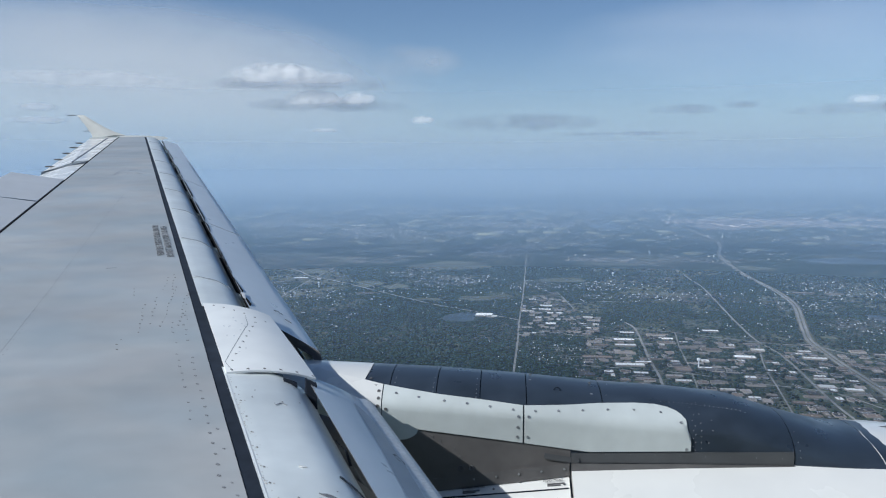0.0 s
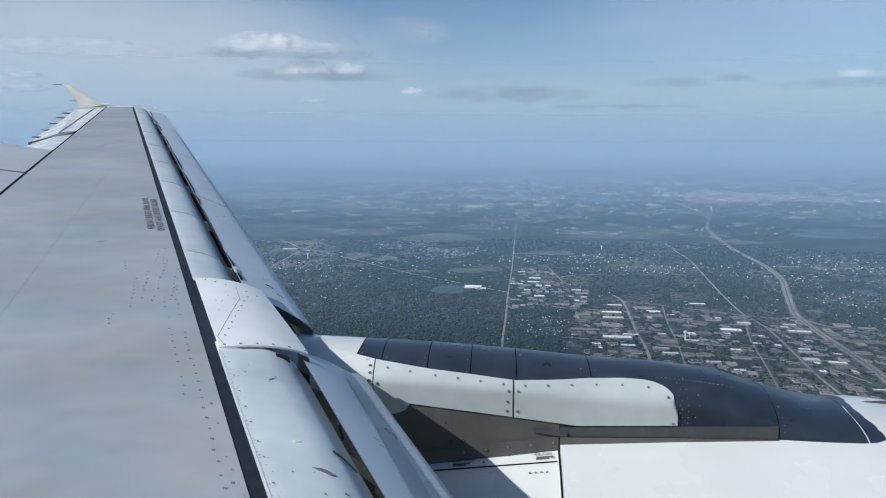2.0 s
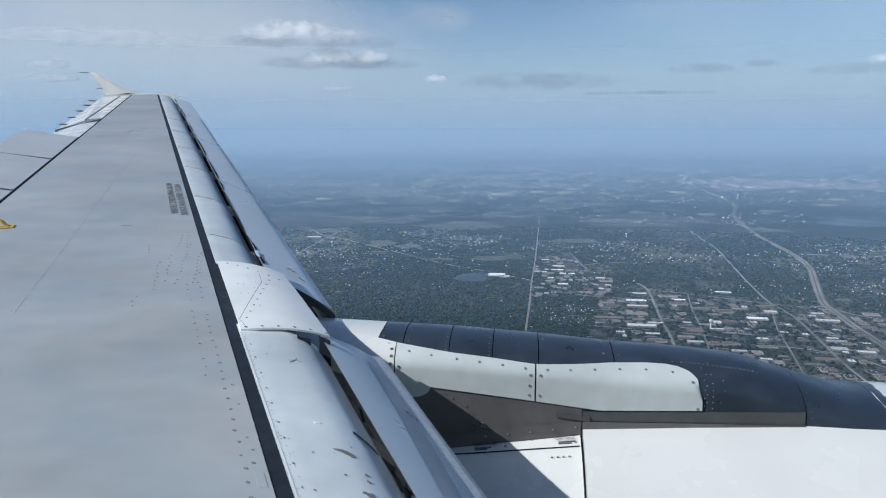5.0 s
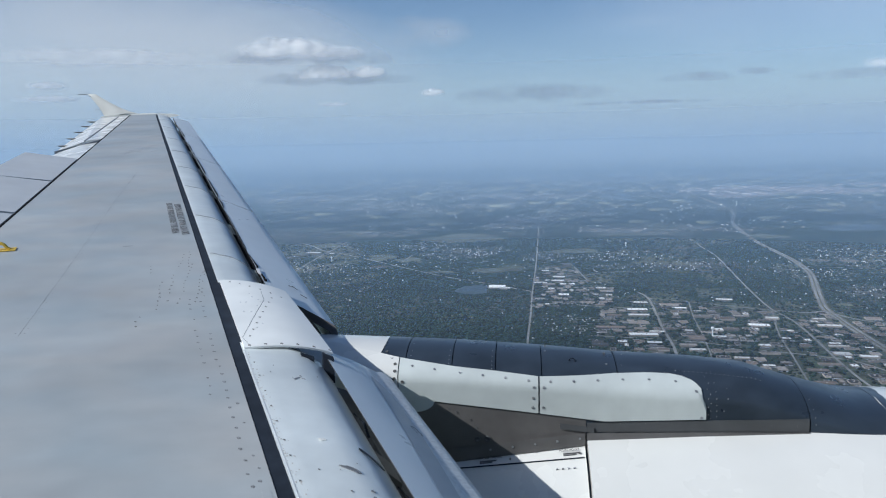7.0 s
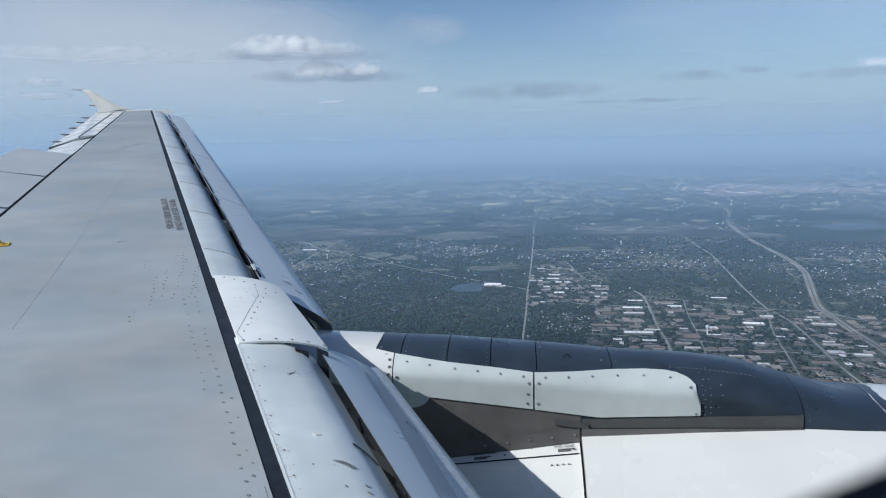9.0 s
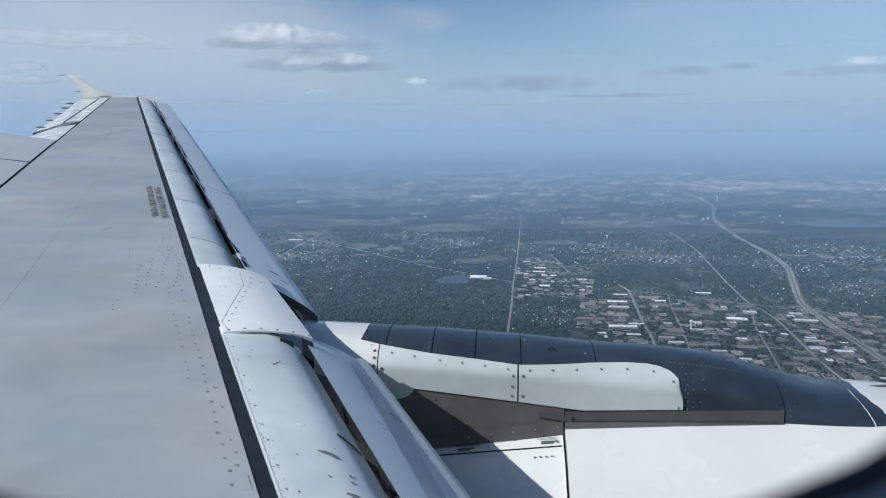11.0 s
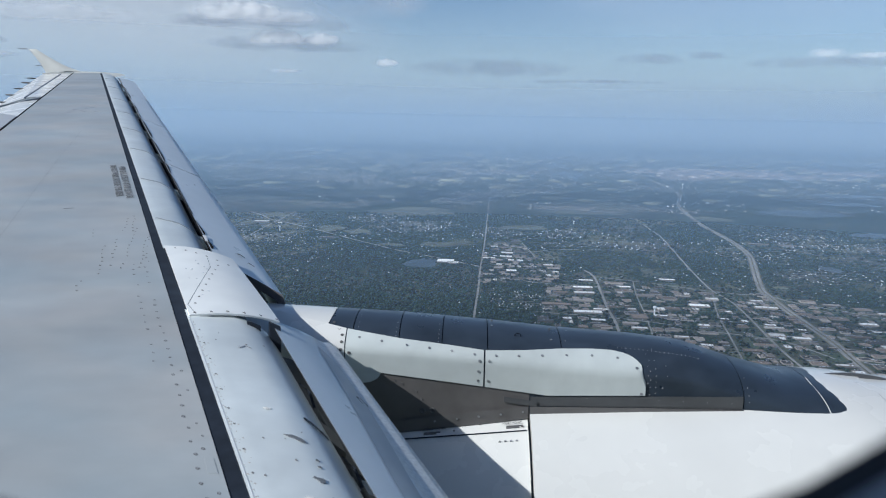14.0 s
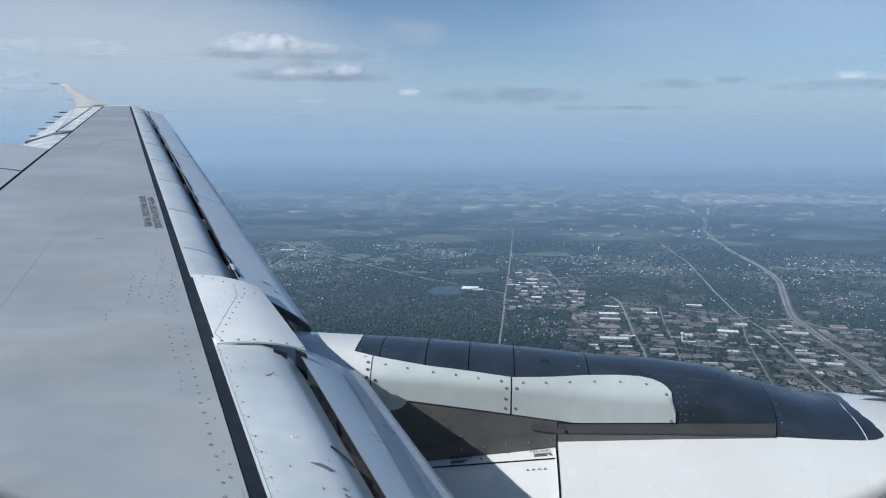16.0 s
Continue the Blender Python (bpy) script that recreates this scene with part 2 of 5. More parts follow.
# wing tip: cap, fence, aileron, flaps and spoilers
tip_o = 15.42
rows = []
for k in range(7):
    o = tip_o + 0.10 * math.sin(k / 6 * math.pi / 2)
    sq = math.cos(k / 6 * math.pi / 2) * 0.85 + 0.15
    fd, u = datum(o)
    ring = []
    for j in range(20):
        t = 2 * math.pi * j / 20
        ring.append((fd - 0.33 + (0.86 * sq + 0.0) * math.cos(t) * (1.0 if math.cos(t) < 0 else 0.90), o, u - 0.035 + 0.055 * sq * math.sin(t)))
    rows.append(ring)
loft("tip_cap", rows, WHITE, wing, "white rounded wing tip cap", 60)

# fence: upper and lower swept blades
def fence_blade(base_front, base_back, top_front, top_back, o, lean, name):
    rows = []
    for k in range(9):
        t = k / 8
        ff = base_front[0] + (top_front[0] - base_front[0]) * t ** 0.75
        fb = base_back[0] + (top_back[0] - base_back[0]) * t ** 1.3
        u = base_front[1] + (top_front[1] - base_front[1]) * t
        oo = o + lean * t
        th = 0.028 * (1 - t) + 0.008
        mid = ff * 0.65 + fb * 0.35
        rows.append([(ff, oo, u), (mid, oo + th, u), (fb, oo, u + (base_back[1] - base_front[1]) * (1 - t)), (mid, oo - th, u)])
    return loft(name, rows, TIP_CREAM, wing, "cream swept wing tip fence", 60)


fence_blade((-7.50, 0.06), (-8.19, 0.0), (-8.40, 0.463), (-8.56, 0.463), tip_o + 0.02, 0.12, "tip_fence")
fence_blade((-7.42, -0.02), (-8.19, -0.04), (-8.45, -0.60), (-8.60, -0.60), tip_o + 0.02, 0.12, "tip_fence")

def plate(name, corners, thick, mat, parent, label, lift=0.0):
    """A flat panel with thickness from its corners, in order."""
    top = [Vector(c) + Vector((0, 0, lift)) for c in corners]
    low = [p - Vector((0, 0, thick)) for p in top]
    n = len(top)
    faces = [tuple(range(n)), tuple(range(2 * n - 1, n - 1, -1))] + [(i, (i + 1) % n, n + (i + 1) % n, n + i) for i in range(n)]
    return mesh_object(name, top + low, faces, mat, parent, label)


def behind(o, back, drop):
    """A point aft of the rear seam, square to it."""
    oo = o - 0.347 * back
    fd, u = datum(oo)
    return (hinge(o) - 0.938 * back, oo, u + camber(fd - hinge(o)) - drop)


plate("shroud_panel", [behind(11.62, 0.02, -0.0), behind(15.3, 0.02, 0.0), behind(15.3, 0.20, 0.005), behind(11.62, 0.24, 0.01)], 0.03, WHITE, wing, "white fixed shroud ahead of the aileron")
plate("aileron", [behind(11.62, 0.25, 0.02), behind(15.25, 0.21, 0.01), behind(15.18, 0.52, 0.0), behind(11.62, 0.66, 0.14)], 0.03, WHITE, wing, "white drooped aileron")
plate("aileron_root", [behind(11.60, 0.0, 0.0), behind(11.62, 0.0, 0.0), behind(11.62, 0.68, 0.135), behind(11.60, 0.68, 0.135)], 0.05, TAPE, wing, "grey gap at the aileron root")
rows = []
for o in spans(0.6, 11.55, 16):
    rows.append([behind(o, 0.0, 0.03), behind(o, 0.3, 0.06), behind(o, 0.6, 0.14), behind(o, 0.95, 0.3), behind(o, 0.6, 0.24), behind(o, 0.0, 0.25)])
loft("flap", rows, WHITE, wing, "white extended trailing edge flap", 40)
SPOILER_JOINTS = [4.85, 6.55, 8.10, 9.70]
for a, b in zip(SPOILER_JOINTS, SPOILER_JOINTS[1:]):
    plate("spoiler", [behind(a + 0.032, 0.03, -0.0), behind(b - 0.032, 0.03, 0.0), behind(b - 0.032, 0.62, -0.125), behind(a + 0.032, 0.68, -0.125)], 0.02, SPOILER_GREY, wing, "pale grey spoiler panel slightly raised")
# black strip laid along the hinge line for the shade in its gap
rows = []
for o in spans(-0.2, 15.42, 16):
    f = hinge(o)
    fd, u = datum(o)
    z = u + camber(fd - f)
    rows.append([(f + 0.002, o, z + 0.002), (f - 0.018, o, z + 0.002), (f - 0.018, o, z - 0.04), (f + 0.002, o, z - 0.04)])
loft("hinge_gap", rows, GAP, wing, "black strip painted for the dark hinge gap along the spoilers", 30)

# black sheet added so that the gaps between spoilers look shaded
plate("spoiler_bay", [behind(4.87, 0.02, 0.035), behind(9.66, 0.02, 0.035), behind(9.66, 0.60, -0.085), behind(4.87, 0.64, -0.085)], 0.02, GAP, wing, "black sheet standing for the shade under the spoilers")
plate("aileron_gap", [behind(11.62, 0.240, 0.008), behind(15.26, 0.200, 0.002), behind(15.26, 0.215, 0.002), behind(11.62, 0.262, 0.008)], 0.03, TAPE, wing, "grey hinge gap of the aileron", 0.006)
# static wicks
for o in (11.9, 12.6, 13.3, 14.0, 14.6):
    p = Vector(behind(o, 0.54, 0.11 * (15.3 - o) / 3.5))
    tube("static_wick", [p, p + Vector((-0.07, -0.01, 0.003)), p + Vector((-0.15, -0.02, 0.006))], [0.010, 0.014, 0.008], DARK_SCREW, wing, "thin dark static wick", 6)
for f, u in ((-8.56, 0.463), (-8.24, 0.15)):
    p = Vector((f, tip_o + 0.1, u))
    tube("static_wick", [p, p + Vector((-0.18, 0, 0.003))], [0.010, 0.006], DARK_SCREW, wing, "thin dark static wick", 6)

# ---- pylon ----
TOP_U = [(-1.25, -1.21), (-0.70, -1.229), (-0.34, -1.242), (0.12, -1.273), (0.49, -1.306), (0.90, -1.329), (1.17, -1.358), (1.40, -1.432), (1.565, -1.482), (1.70, -1.519), (1.86, -1.536), (1.95, -1.55)]
SIDE_O = [(-1.25, 3.85), (0.9, 3.85), (1.4, 3.84), (1.7, 3.80), (1.95, 3.76)]
MID_O = 4.13


def along(table, f):
    for (a, va), (b, vb) in zip(table, table[1:]):
        if f <= b:
            return va + (vb - va) * (f - a) / (b - a)
    return table[-1][1]


def pylon_o(f, u):
    """The inboard side of the pylon at height u."""
    top, side = along(TOP_U, f), along(SIDE_O, f)
    sh = min(0.13, 0.45 * (top + 1.72))
    if u <= top - sh:
        return side
    q = min((u - (top - sh)) / sh, 1.0)
    return side + (MID_O - side) * (1 - math.sqrt(max(1 - q * q, 0)))


def pylon_ring(f, out=0.0, low=-1.80):
    top = along(TOP_U, f) + out
    side = along(SIDE_O, f) - out
    sh = min(0.13, 0.45 * (top + 1.72))
    half = [(side, low), (side, (low + top - sh) / 2), (side, top - sh)]
    half += [(MID_O - (MID_O - side) * math.cos(t), top - sh + sh * math.sin(t)) for t in (math.radians(a) for a in (8, 16, 24, 32, 40, 48, 56, 64, 72, 80))]
    ring = [(f, o, u) for o, u in half] + [(f, MID_O, top)] + [(f, 2 * MID_O - o, u) for o, u in reversed(half)]
    return ring


pylon = loft("pylon", [pylon_ring(f, -0.006) for f in spans(-1.2, 1.94, 40)], SEAL, airliner, "dark painted engine pylon with pale side panels", 40)
def slanted(ring):
    """The same ring leaning aft towards its foot."""
    top = max(u for _, _, u in ring)
    return [(f - min(0.5 * (top - u), 0.075), o, u) for f, o, u in ring]


loft("aft_fairing", [pylon_ring(f) for f in spans(-1.2, -0.82, 5)] + [slanted(pylon_ring(-0.71))], WHITE, pylon, "white aft pylon fairing", 40)
UPPER_JOINTS = [-0.715, -0.585, -0.344, -0.122, 0.112, 0.494, 1.41, 1.83, 1.925]
for a, b in zip(UPPER_JOINTS, UPPER_JOINTS[1:]):
    rings = [pylon_ring(f) for f in spans(a + 0.0025, b - 0.0025, max(3, int((b - a) / 0.07)))]
    if a < -0.6:
        rings[0] = slanted(pylon_ring(-0.705))
    loft("upper_panel", rings, NAVY, pylon, "dark blue-grey upper pylon panel", 40)


def side_panel(name, a, b, low, high, mat, label, proud=0.009, rows=10):
    """A thin panel that follows the pylon's inboard side between two heights."""
    verts, faces = [], []
    n = max(6, int((b - a) / 0.02))
    for i in range(n + 1):
        f = a + (b - a) * i / n
        lo, hi = along(low, f), along(high, f)
        for layer in (-proud, 0.002):
            for j in range(rows + 1):
                u = lo + (hi - lo) * j / rows
                verts.append((f, pylon_o(f, u) + layer, u + (0.5 * proud if layer < 0 and j == rows else 0)))
    m = rows + 1
    for i in range(n):
        p, q = i * 2 * m, (i + 1) * 2 * m
        for j in range(rows):
            faces += [(p + j, q + j, q + j + 1, p + j + 1), (p + m + j, p + m + j + 1, q + m + j + 1, q + m + j)]
        faces += [(p, p + m, q + m, q), (p + rows, q + rows, q + m + rows, p + m + rows)]
    for p in (0, n * 2 * m):
        for j in range(rows):
            faces.append((p + j, p + j + 1, p + m + j + 1, p + m + j))
    return mesh_object(name, verts, faces, mat, pylon, label, 35)


LOW = [(-1.0, -1.463), (-0.46, -1.459), (0.083, -1.519), (0.42, -1.559), (0.93, -1.543)]
HIGH = [(-1.0, -1.22), (-0.76, -1.245), (-0.705, -1.252), (-0.61, -1.265), (-0.32, -1.298), (-0.11, -1.318), (0.098, -1.341), (0.3, -1.342), (0.465, -1.340), (0.648, -1.342), (0.75, -1.347), (0.81, -1.355), (0.86, -1.370), (0.89, -1.391), (0.905, -1.42), (0.915, -1.49)]
side_panel("side_panel", -1.0, -0.618, LOW, HIGH, WHITE, "white aft side panel")
side_panel("side_panel", -0.612, 0.093, LOW, HIGH, PALE_PANEL, "pale grey-green removable side panel")
side_panel("side_panel", 0.101, 0.914, LOW, HIGH, PALE_PANEL, "pale grey-green side panel with a rounded corner")

# rounded pale tab hanging below the aft side panel
tab = [(-0.62, -1.452), (-0.43, -1.457)] + [(-0.525 + 0.095 * math.cos(t), -1.457 - 0.062 * math.sin(t)) for t in spans(0.15, math.pi - 0.15, 10)]
verts = [(f, pylon_o(f, u) - 0.004 - k * 0.005, u) for k in (0, 1) for f, u in tab]
n = len(tab)
mesh_object("tab", verts, [tuple(range(n)), tuple(range(n, 2 * n))] + [(k, (k + 1) % n, n + (k + 1) % n, n + k) for k in range(n)], PALE_PANEL, pylon, "rounded pale tab below the side panel")

# lower wall and strips
side_panel("lower_wall", -1.0, 0.33, [(-1.0, -1.80), (0.4, -1.74)], [(f, u - 0.006) for f, u in LOW], TITANIUM, "heat-browned titanium lower pylon wall", 0.002)
side_panel("lower_strip", -0.42, 0.325, [(-0.42, -1.80), (0.33, -1.685)], [(-0.42, -1.735), (0.33, -1.625)], STRIP, "brown-grey metal strip above the cowl", 0.012)
side_panel("lower_strip", 0.335, 1.405, [(0.33, -1.62), (1.41, -1.60)], [(0.33, -1.572), (1.41, -1.535)], STEEL, "dull grey metal strip", 0.004)
side_panel("lower_strip", 0.335, 1.41, [(0.33, -1.70), (1.9, -1.62)], [(0.33, -1.626), (1.41, -1.604), (1.9, -1.585)], STRIP, "brown-grey metal strip at the cowl edge", 0.010)

# ---- engine nacelle ----
AXIS_U = -2.73
FAN_RADIUS = [(0.33, 1.108), (0.7, 1.127), (1.0, 1.143), (1.4, 1.165), (1.6, 1.177), (1.95, 1.193), (2.2, 1.176)]
RADIUS = [(-1.6, 0.62), (-0.9, 0.86), (-0.5, 0.965), (0.33, 1.082), (1.0, 1.145), (1.6, 1.18), (2.1, 1.176), (2.6, 1.145), (3.0, 1.06), (3.2, 0.93)]


def cowl_ring(f, r, n=64):
    return [(f, MID_O + r * math.sin(t), AXIS_U + r * math.cos(t)) for t in (2 * math.pi * k / n for k in range(n))]


nacelle = loft("nacelle", [cowl_ring(f, along(RADIUS, f) - 0.02) for f in spans(-1.6, 3.15, 30)], SEAL, airliner, "white engine nacelle under the wing", 40)
loft("reverser_cowl", [cowl_ring(f, along(RADIUS, f) - 0.004) for f in spans(-0.9, 0.325, 14)], WHITE, nacelle, "white aft engine cowl", 40)
loft("fan_cowl", [cowl_ring(f, along(FAN_RADIUS, f)) for f in spans(0.337, 2.16, 20)], WHITE, nacelle, "white glossy fan cowl", 40)
loft("inlet_cowl", [cowl_ring(f, along(RADIUS, f)) for f in spans(2.168, 3.15, 14)], WHITE, nacelle, "white inlet cowl", 40)

# ---- fuselage with the window ----
AX_O, AX_U, R_OUT, R_IN = -1.86, 0.02, 1.975, 1.907
WIN_F, WIN_LOW, WIN_HIGH, WIN_HALF, WIN_R = -0.0187, -0.0771, 0.255, 0.1231, 0.0886


def shell(r, f, u):
    return (f, AX_O + math.sqrt(r * r - (u - AX_U) ** 2), u)


def window_loop(grow, n=10):
    pts = []
    for cf, cu, a0 in ((1, 1, 0), (-1, 1, 90), (-1, -1, 180), (1, -1, 270)):
        rr = WIN_R + grow
        x = WIN_F + cf * (WIN_HALF - WIN_R)
        z = (WIN_HIGH - WIN_R) if cu > 0 else (WIN_LOW + WIN_R)
        for k in range(n):
            t = math.radians(a0 + 90 * k / (n - 1))
            pts.append((x + rr * math.cos(t), z + rr * math.sin(t)))
    return pts


def wall_with_window(name, r, grow, mat, label, flip):
    """A barrel wall of the fuselage with one rounded opening."""
    inner = window_loop(grow)
    verts, faces = [], []
    n = len(inner)
    box = 0.34
    for k in range(5):
        t = k / 4
        for x, z in inner:
            cx, cz = x - WIN_F, z - 0.09
            m = max(abs(cx), abs(cz))
            bx, bz = cx / m * box, cz / m * box
            verts.append(shell(r, WIN_F + cx + (bx - cx) * t, 0.09 + cz + (bz - cz) * t))
    for k in range(4):
        for j in range(n):
            i = (j + 1) % n
            faces.append((k * n + j, k * n + i, (k + 1) * n + i, (k + 1) * n + j))
    def quad_patch(f0, f1, t0, t1, nf, nt):
        base = len(verts)
        for i in range(nf + 1):
            for j in range(nt + 1):
                f = f0 + (f1 - f0) * i / nf
                t = t0 + (t1 - t0) * j / nt
                verts.append((f, AX_O + r * math.cos(t), AX_U + r * math.sin(t)))
        for i in range(nf):
            for j in range(nt):
                a = base + i * (nt + 1) + j
                faces.append((a, a + 1, a + nt + 2, a + nt + 1))
    lo, hi = math.asin((0.09 - box - AX_U) / r), math.asin((0.09 + box - AX_U) / r)
    quad_patch(-6, 6, hi, lo + 2 * math.pi, 4, 40)
    quad_patch(-6, WIN_F - box, lo, hi, 2, 10)
    quad_patch(WIN_F + box, 6, lo, hi, 2, 10)
    for f in (-6, 6):
        base = len(verts)
        verts.extend([(f, AX_O + r * math.cos(t), AX_U + r * math.sin(t)) for t in (2 * math.pi * k / 48 for k in range(48))])
        faces.append(tuple(range(base, base + 48)))
    me = bpy.data.meshes.new(name)
    me.from_pydata(verts, [], faces)
    me.materials.append(mat)
    me.polygons.foreach_set("use_smooth", [len(f) == 4 for f in faces])
    ob = new(name, me)
    ob.parent = airliner
    return tagged(ob, label)


fuselage = wall_with_window("fuselage_skin", R_OUT, 0.0, WHITE, "white fuselage skin with a rounded cabin window", False)
cabin_lining = wall_with_window("cabin_lining", R_IN, 0.0, LINING, "shaded cabin wall lining round the window", True)
outer, inner = window_loop(0.0), window_loop(0.0)
n = len(inner)
verts, faces = [], []
for t in (0, 0.15, 0.6, 0.87):
    for (x0, z0), (x1, z1) in zip(inner, outer):
        a, b = Vector(shell(R_IN, x0, z0)), Vector(shell(R_OUT, x1, z1))
        verts.append(a + (b - a) * t)
for k in range(3):
    for j in range(n):
        i = (j + 1) % n
        faces.append((k * n + j, k * n + i, (k + 1) * n + i, (k + 1) * n + j))
mesh_object("window_reveal", verts, faces, BEZEL, fuselage, "shaded grey window bezel", 40)
verts, faces = [], []
for t in (0.87, 0.9, 0.97, 1.0):
    for (x0, z0), (x1, z1) in zip(inner, outer):
        a, b = Vector(shell(R_IN, x0, z0)), Vector(shell(R_OUT, x1, z1))
        verts.append(a + (b - a) * t)
for k in range(3):
    for j in range(n):
        i = (j + 1) % n
        faces.append((k * n + j, k * n + i, (k + 1) * n + i, (k + 1) * n + j))
mesh_object("window_gasket", verts, faces, GASKET, fuselage, "black rubber window gasket", 40)

# ---- small things on the wing ----
def nose_point(o, s, reach, drop, lift=0.002, share=0.25):
    """A point on the leading edge skin s forward of the seam."""
    flat = reach * share
    if s <= flat:
        return Vector(wp(o, s, -0.012 * (s / flat) ** 2 + lift))
    q = min((s - flat) / (reach - flat), 0.999)
    return Vector(wp(o, s, -0.012 - drop * (1 - math.sqrt(1 - q * q)) + lift))


def inner_nose(o, s, lift=0.002):
    return nose_point(o, s, 0.415, 0.19, lift, 0.28)


def fairing_point(o, s, lift=0.002):
    k = (o - 3.405) / 1.035
    reach = 0.438 - 0.045 * max(k, 0) ** 1.2
    return Vector(wp(o, s, 0.008 - 0.07 * max((s - 0.002) / reach, 0) ** 2.4 + lift))


def skin_point(o, s, lift=0.002):
    return Vector(wp(o, s, camber(max(-s, 0)) + lift))


def dots(name, centres, radius, mat, parent, label, on, sides=7, height=0.002, centre=None):
    """Small round heads lying on a surface, many in one mesh."""
    verts, faces, slots = [], [], []
    rim = 0.5 if centre else 0.75
    for o, s, r in centres:
        base = len(verts)
        for k in range(sides):
            t = 2 * math.pi * k / sides
            verts.append(on(o + r * radius * math.cos(t), s + r * radius * math.sin(t), 0.0005))
        for k in range(sides):
            t = 2 * math.pi * k / sides
            verts.append(on(o + rim * r * radius * math.cos(t), s + rim * r * radius * math.sin(t), height))
        faces += [(base + k, base + (k + 1) % sides, base + sides + (k + 1) % sides, base + sides + k) for k in range(sides)]
        faces.append(tuple(base + sides + k for k in range(sides)))
        slots += [0] * sides + [1]
    return tagged(mesh_object(name, verts, faces, [mat, centre] if centre else mat, parent, label, 0.0, slots if centre else None), kind="stuff")


def stroke(name, points, width, mat, parent, label, on, lift=0.002, steps=6):
    """A thin line lying on a surface through (span, forward) points."""
    fine = []
    for (o0, s0), (o1, s1) in zip(points, points[1:]):
        fine += [(o0 + (o1 - o0) * k / steps, s0 + (s1 - s0) * k / steps) for k in range(steps)]
    fine.append(points[-1])
    verts, faces = [], []
    for i, (o, s) in enumerate(fine):
        a, b = fine[max(i - 1, 0)], fine[min(i + 1, len(fine) - 1)]
        d = Vector((b[0] - a[0], b[1] - a[1]))
        d = d.normalized() if d.length else Vector((1, 0))
        w = width / 2
        verts += [on(o - d.y * w, s + d.x * w, lift), on(o + d.y * w, s - d.x * w, lift), on(o + d.y * w, s - d.x * w, 0.0), on(o - d.y * w, s + d.x * w, 0.0)]
    for i in range(len(fine) - 1):
        a, b = 4 * i, 4 * i + 4
        faces += [(a, a + 1, b + 1, b), (a + 1, a + 2, b + 2, b + 1), (a + 3, a, b, b + 3)]
    return mesh_object(name, verts, faces, mat, parent, label)


def patch(name, outline, mat, parent, label, on, lift=0.0015):
    verts = [on(o, s, lift) for o, s in outline] + [on(o, s, -0.001) for o, s in outline]
    n = len(outline)
    return mesh_object(name, verts, [tuple(range(n))] + [(k, (k + 1) % n, n + (k + 1) % n, n + k) for k in range(n)], mat, parent, label)


rnd = random.Random(7)
rows_of = []
for k in range(34):
    o = 1.5 + 0.078 * k
    if rnd.random() < 0.9:
        rows_of.append((o + rnd.uniform(-0.008, 0.008), -0.135 - 0.01 * rnd.random(), rnd.uniform(0.8, 1.15)))
    if rnd.random() < 0.8:
        rows_of.append((o + 0.035, (-0.095 if o < 2.9 else -0.2) - 0.012 * rnd.random(), rnd.uniform(0.7, 1.1)))
dots("fastener_row", rows_of, 0.0072, DARK_SCREW, wing, "rows of dark ringed fasteners", skin_point, 9, 0.001, TAPE)
cluster = []
for j, (o0, s0, n) in enumerate([(4.02, -0.33, 9), (4.05, -0.27, 12), (3.95, -0.40, 8), (4.0, -0.19, 10), (4.1, -0.13, 9), (3.7, -0.52, 3), (4.75, -0.16, 6), (4.75, -0.22, 5), (4.62, -0.42, 3)]):
    for k in range(n):
        if rnd.random() < 0.85:
            cluster.append((o0 + 0.068 * k, s0 + 0.012 * k * (1 if j % 2 else 0.6) + rnd.uniform(-0.008, 0.008), rnd.uniform(0.5, 1.0)))
dots("fastener_cluster", cluster, 0.0075, DARK_SCREW, wing, "cluster of dark fasteners near the seam", skin_point)
far = [(rnd.uniform(9.9, 10.5), rnd.uniform(-0.62, -0.25), rnd.uniform(1.0, 2.2)) for _ in range(14)]
dots("fastener_cluster", far, 0.012, SCREW, wing, "worn pale fasteners far out on the wing", skin_point)
JOINT = [(3.6, -1.12), (4.71, -0.966), (6.91, -0.686), (8.48, -0.465)]
dashes = []
for (o0, s0), (o1, s1) in zip(JOINT, JOINT[1:]):
    n = int((o1 - o0) / 0.075)
    for k in range(n):
        t = (k + rnd.random() * 0.5) / n
        for off in (-0.022, 0.0, 0.022):
            if rnd.random() < (0.85 if off == 0 else 0.5) * (1.1 - 0.12 * (o0 - 3.6)):
                dashes.append((o0 + (o1 - o0) * t, s0 + (s1 - s0) * t + off + rnd.uniform(-0.004, 0.004), rnd.uniform(0.4, 1.0)))
dots("joint_rivets", dashes, 0.0065, TAPE, wing, "faint worn double row of flush rivets", skin_point, 5, 0.0006)
stroke("panel_joint", JOINT, 0.0015, TAPE, wing, "thin worn joint line in the skin", skin_point, 0.0006, 10)
stroke("panel_joint", [(5.26, -0.60), (5.28, -0.53)], 0.008, TAPE, wing, "short dark drain slot", skin_point)
dots("nose_screws", [(2.2 + 0.13 * k + rnd.uniform(-0.02, 0.02), 0.025, 0.8) for k in range(9)], 0.006, DARK_SCREW, wing, "small dark screws along the seam", inner_nose)
dots("nose_screws", [(rnd.uniform(1.9, 3.3), rnd.uniform(0.06, 0.30), rnd.uniform(0.3, 0.9)) for _ in range(14)], 0.0055, DARK_SCREW, wing, "scattered dark specks on the leading edge", inner_nose)
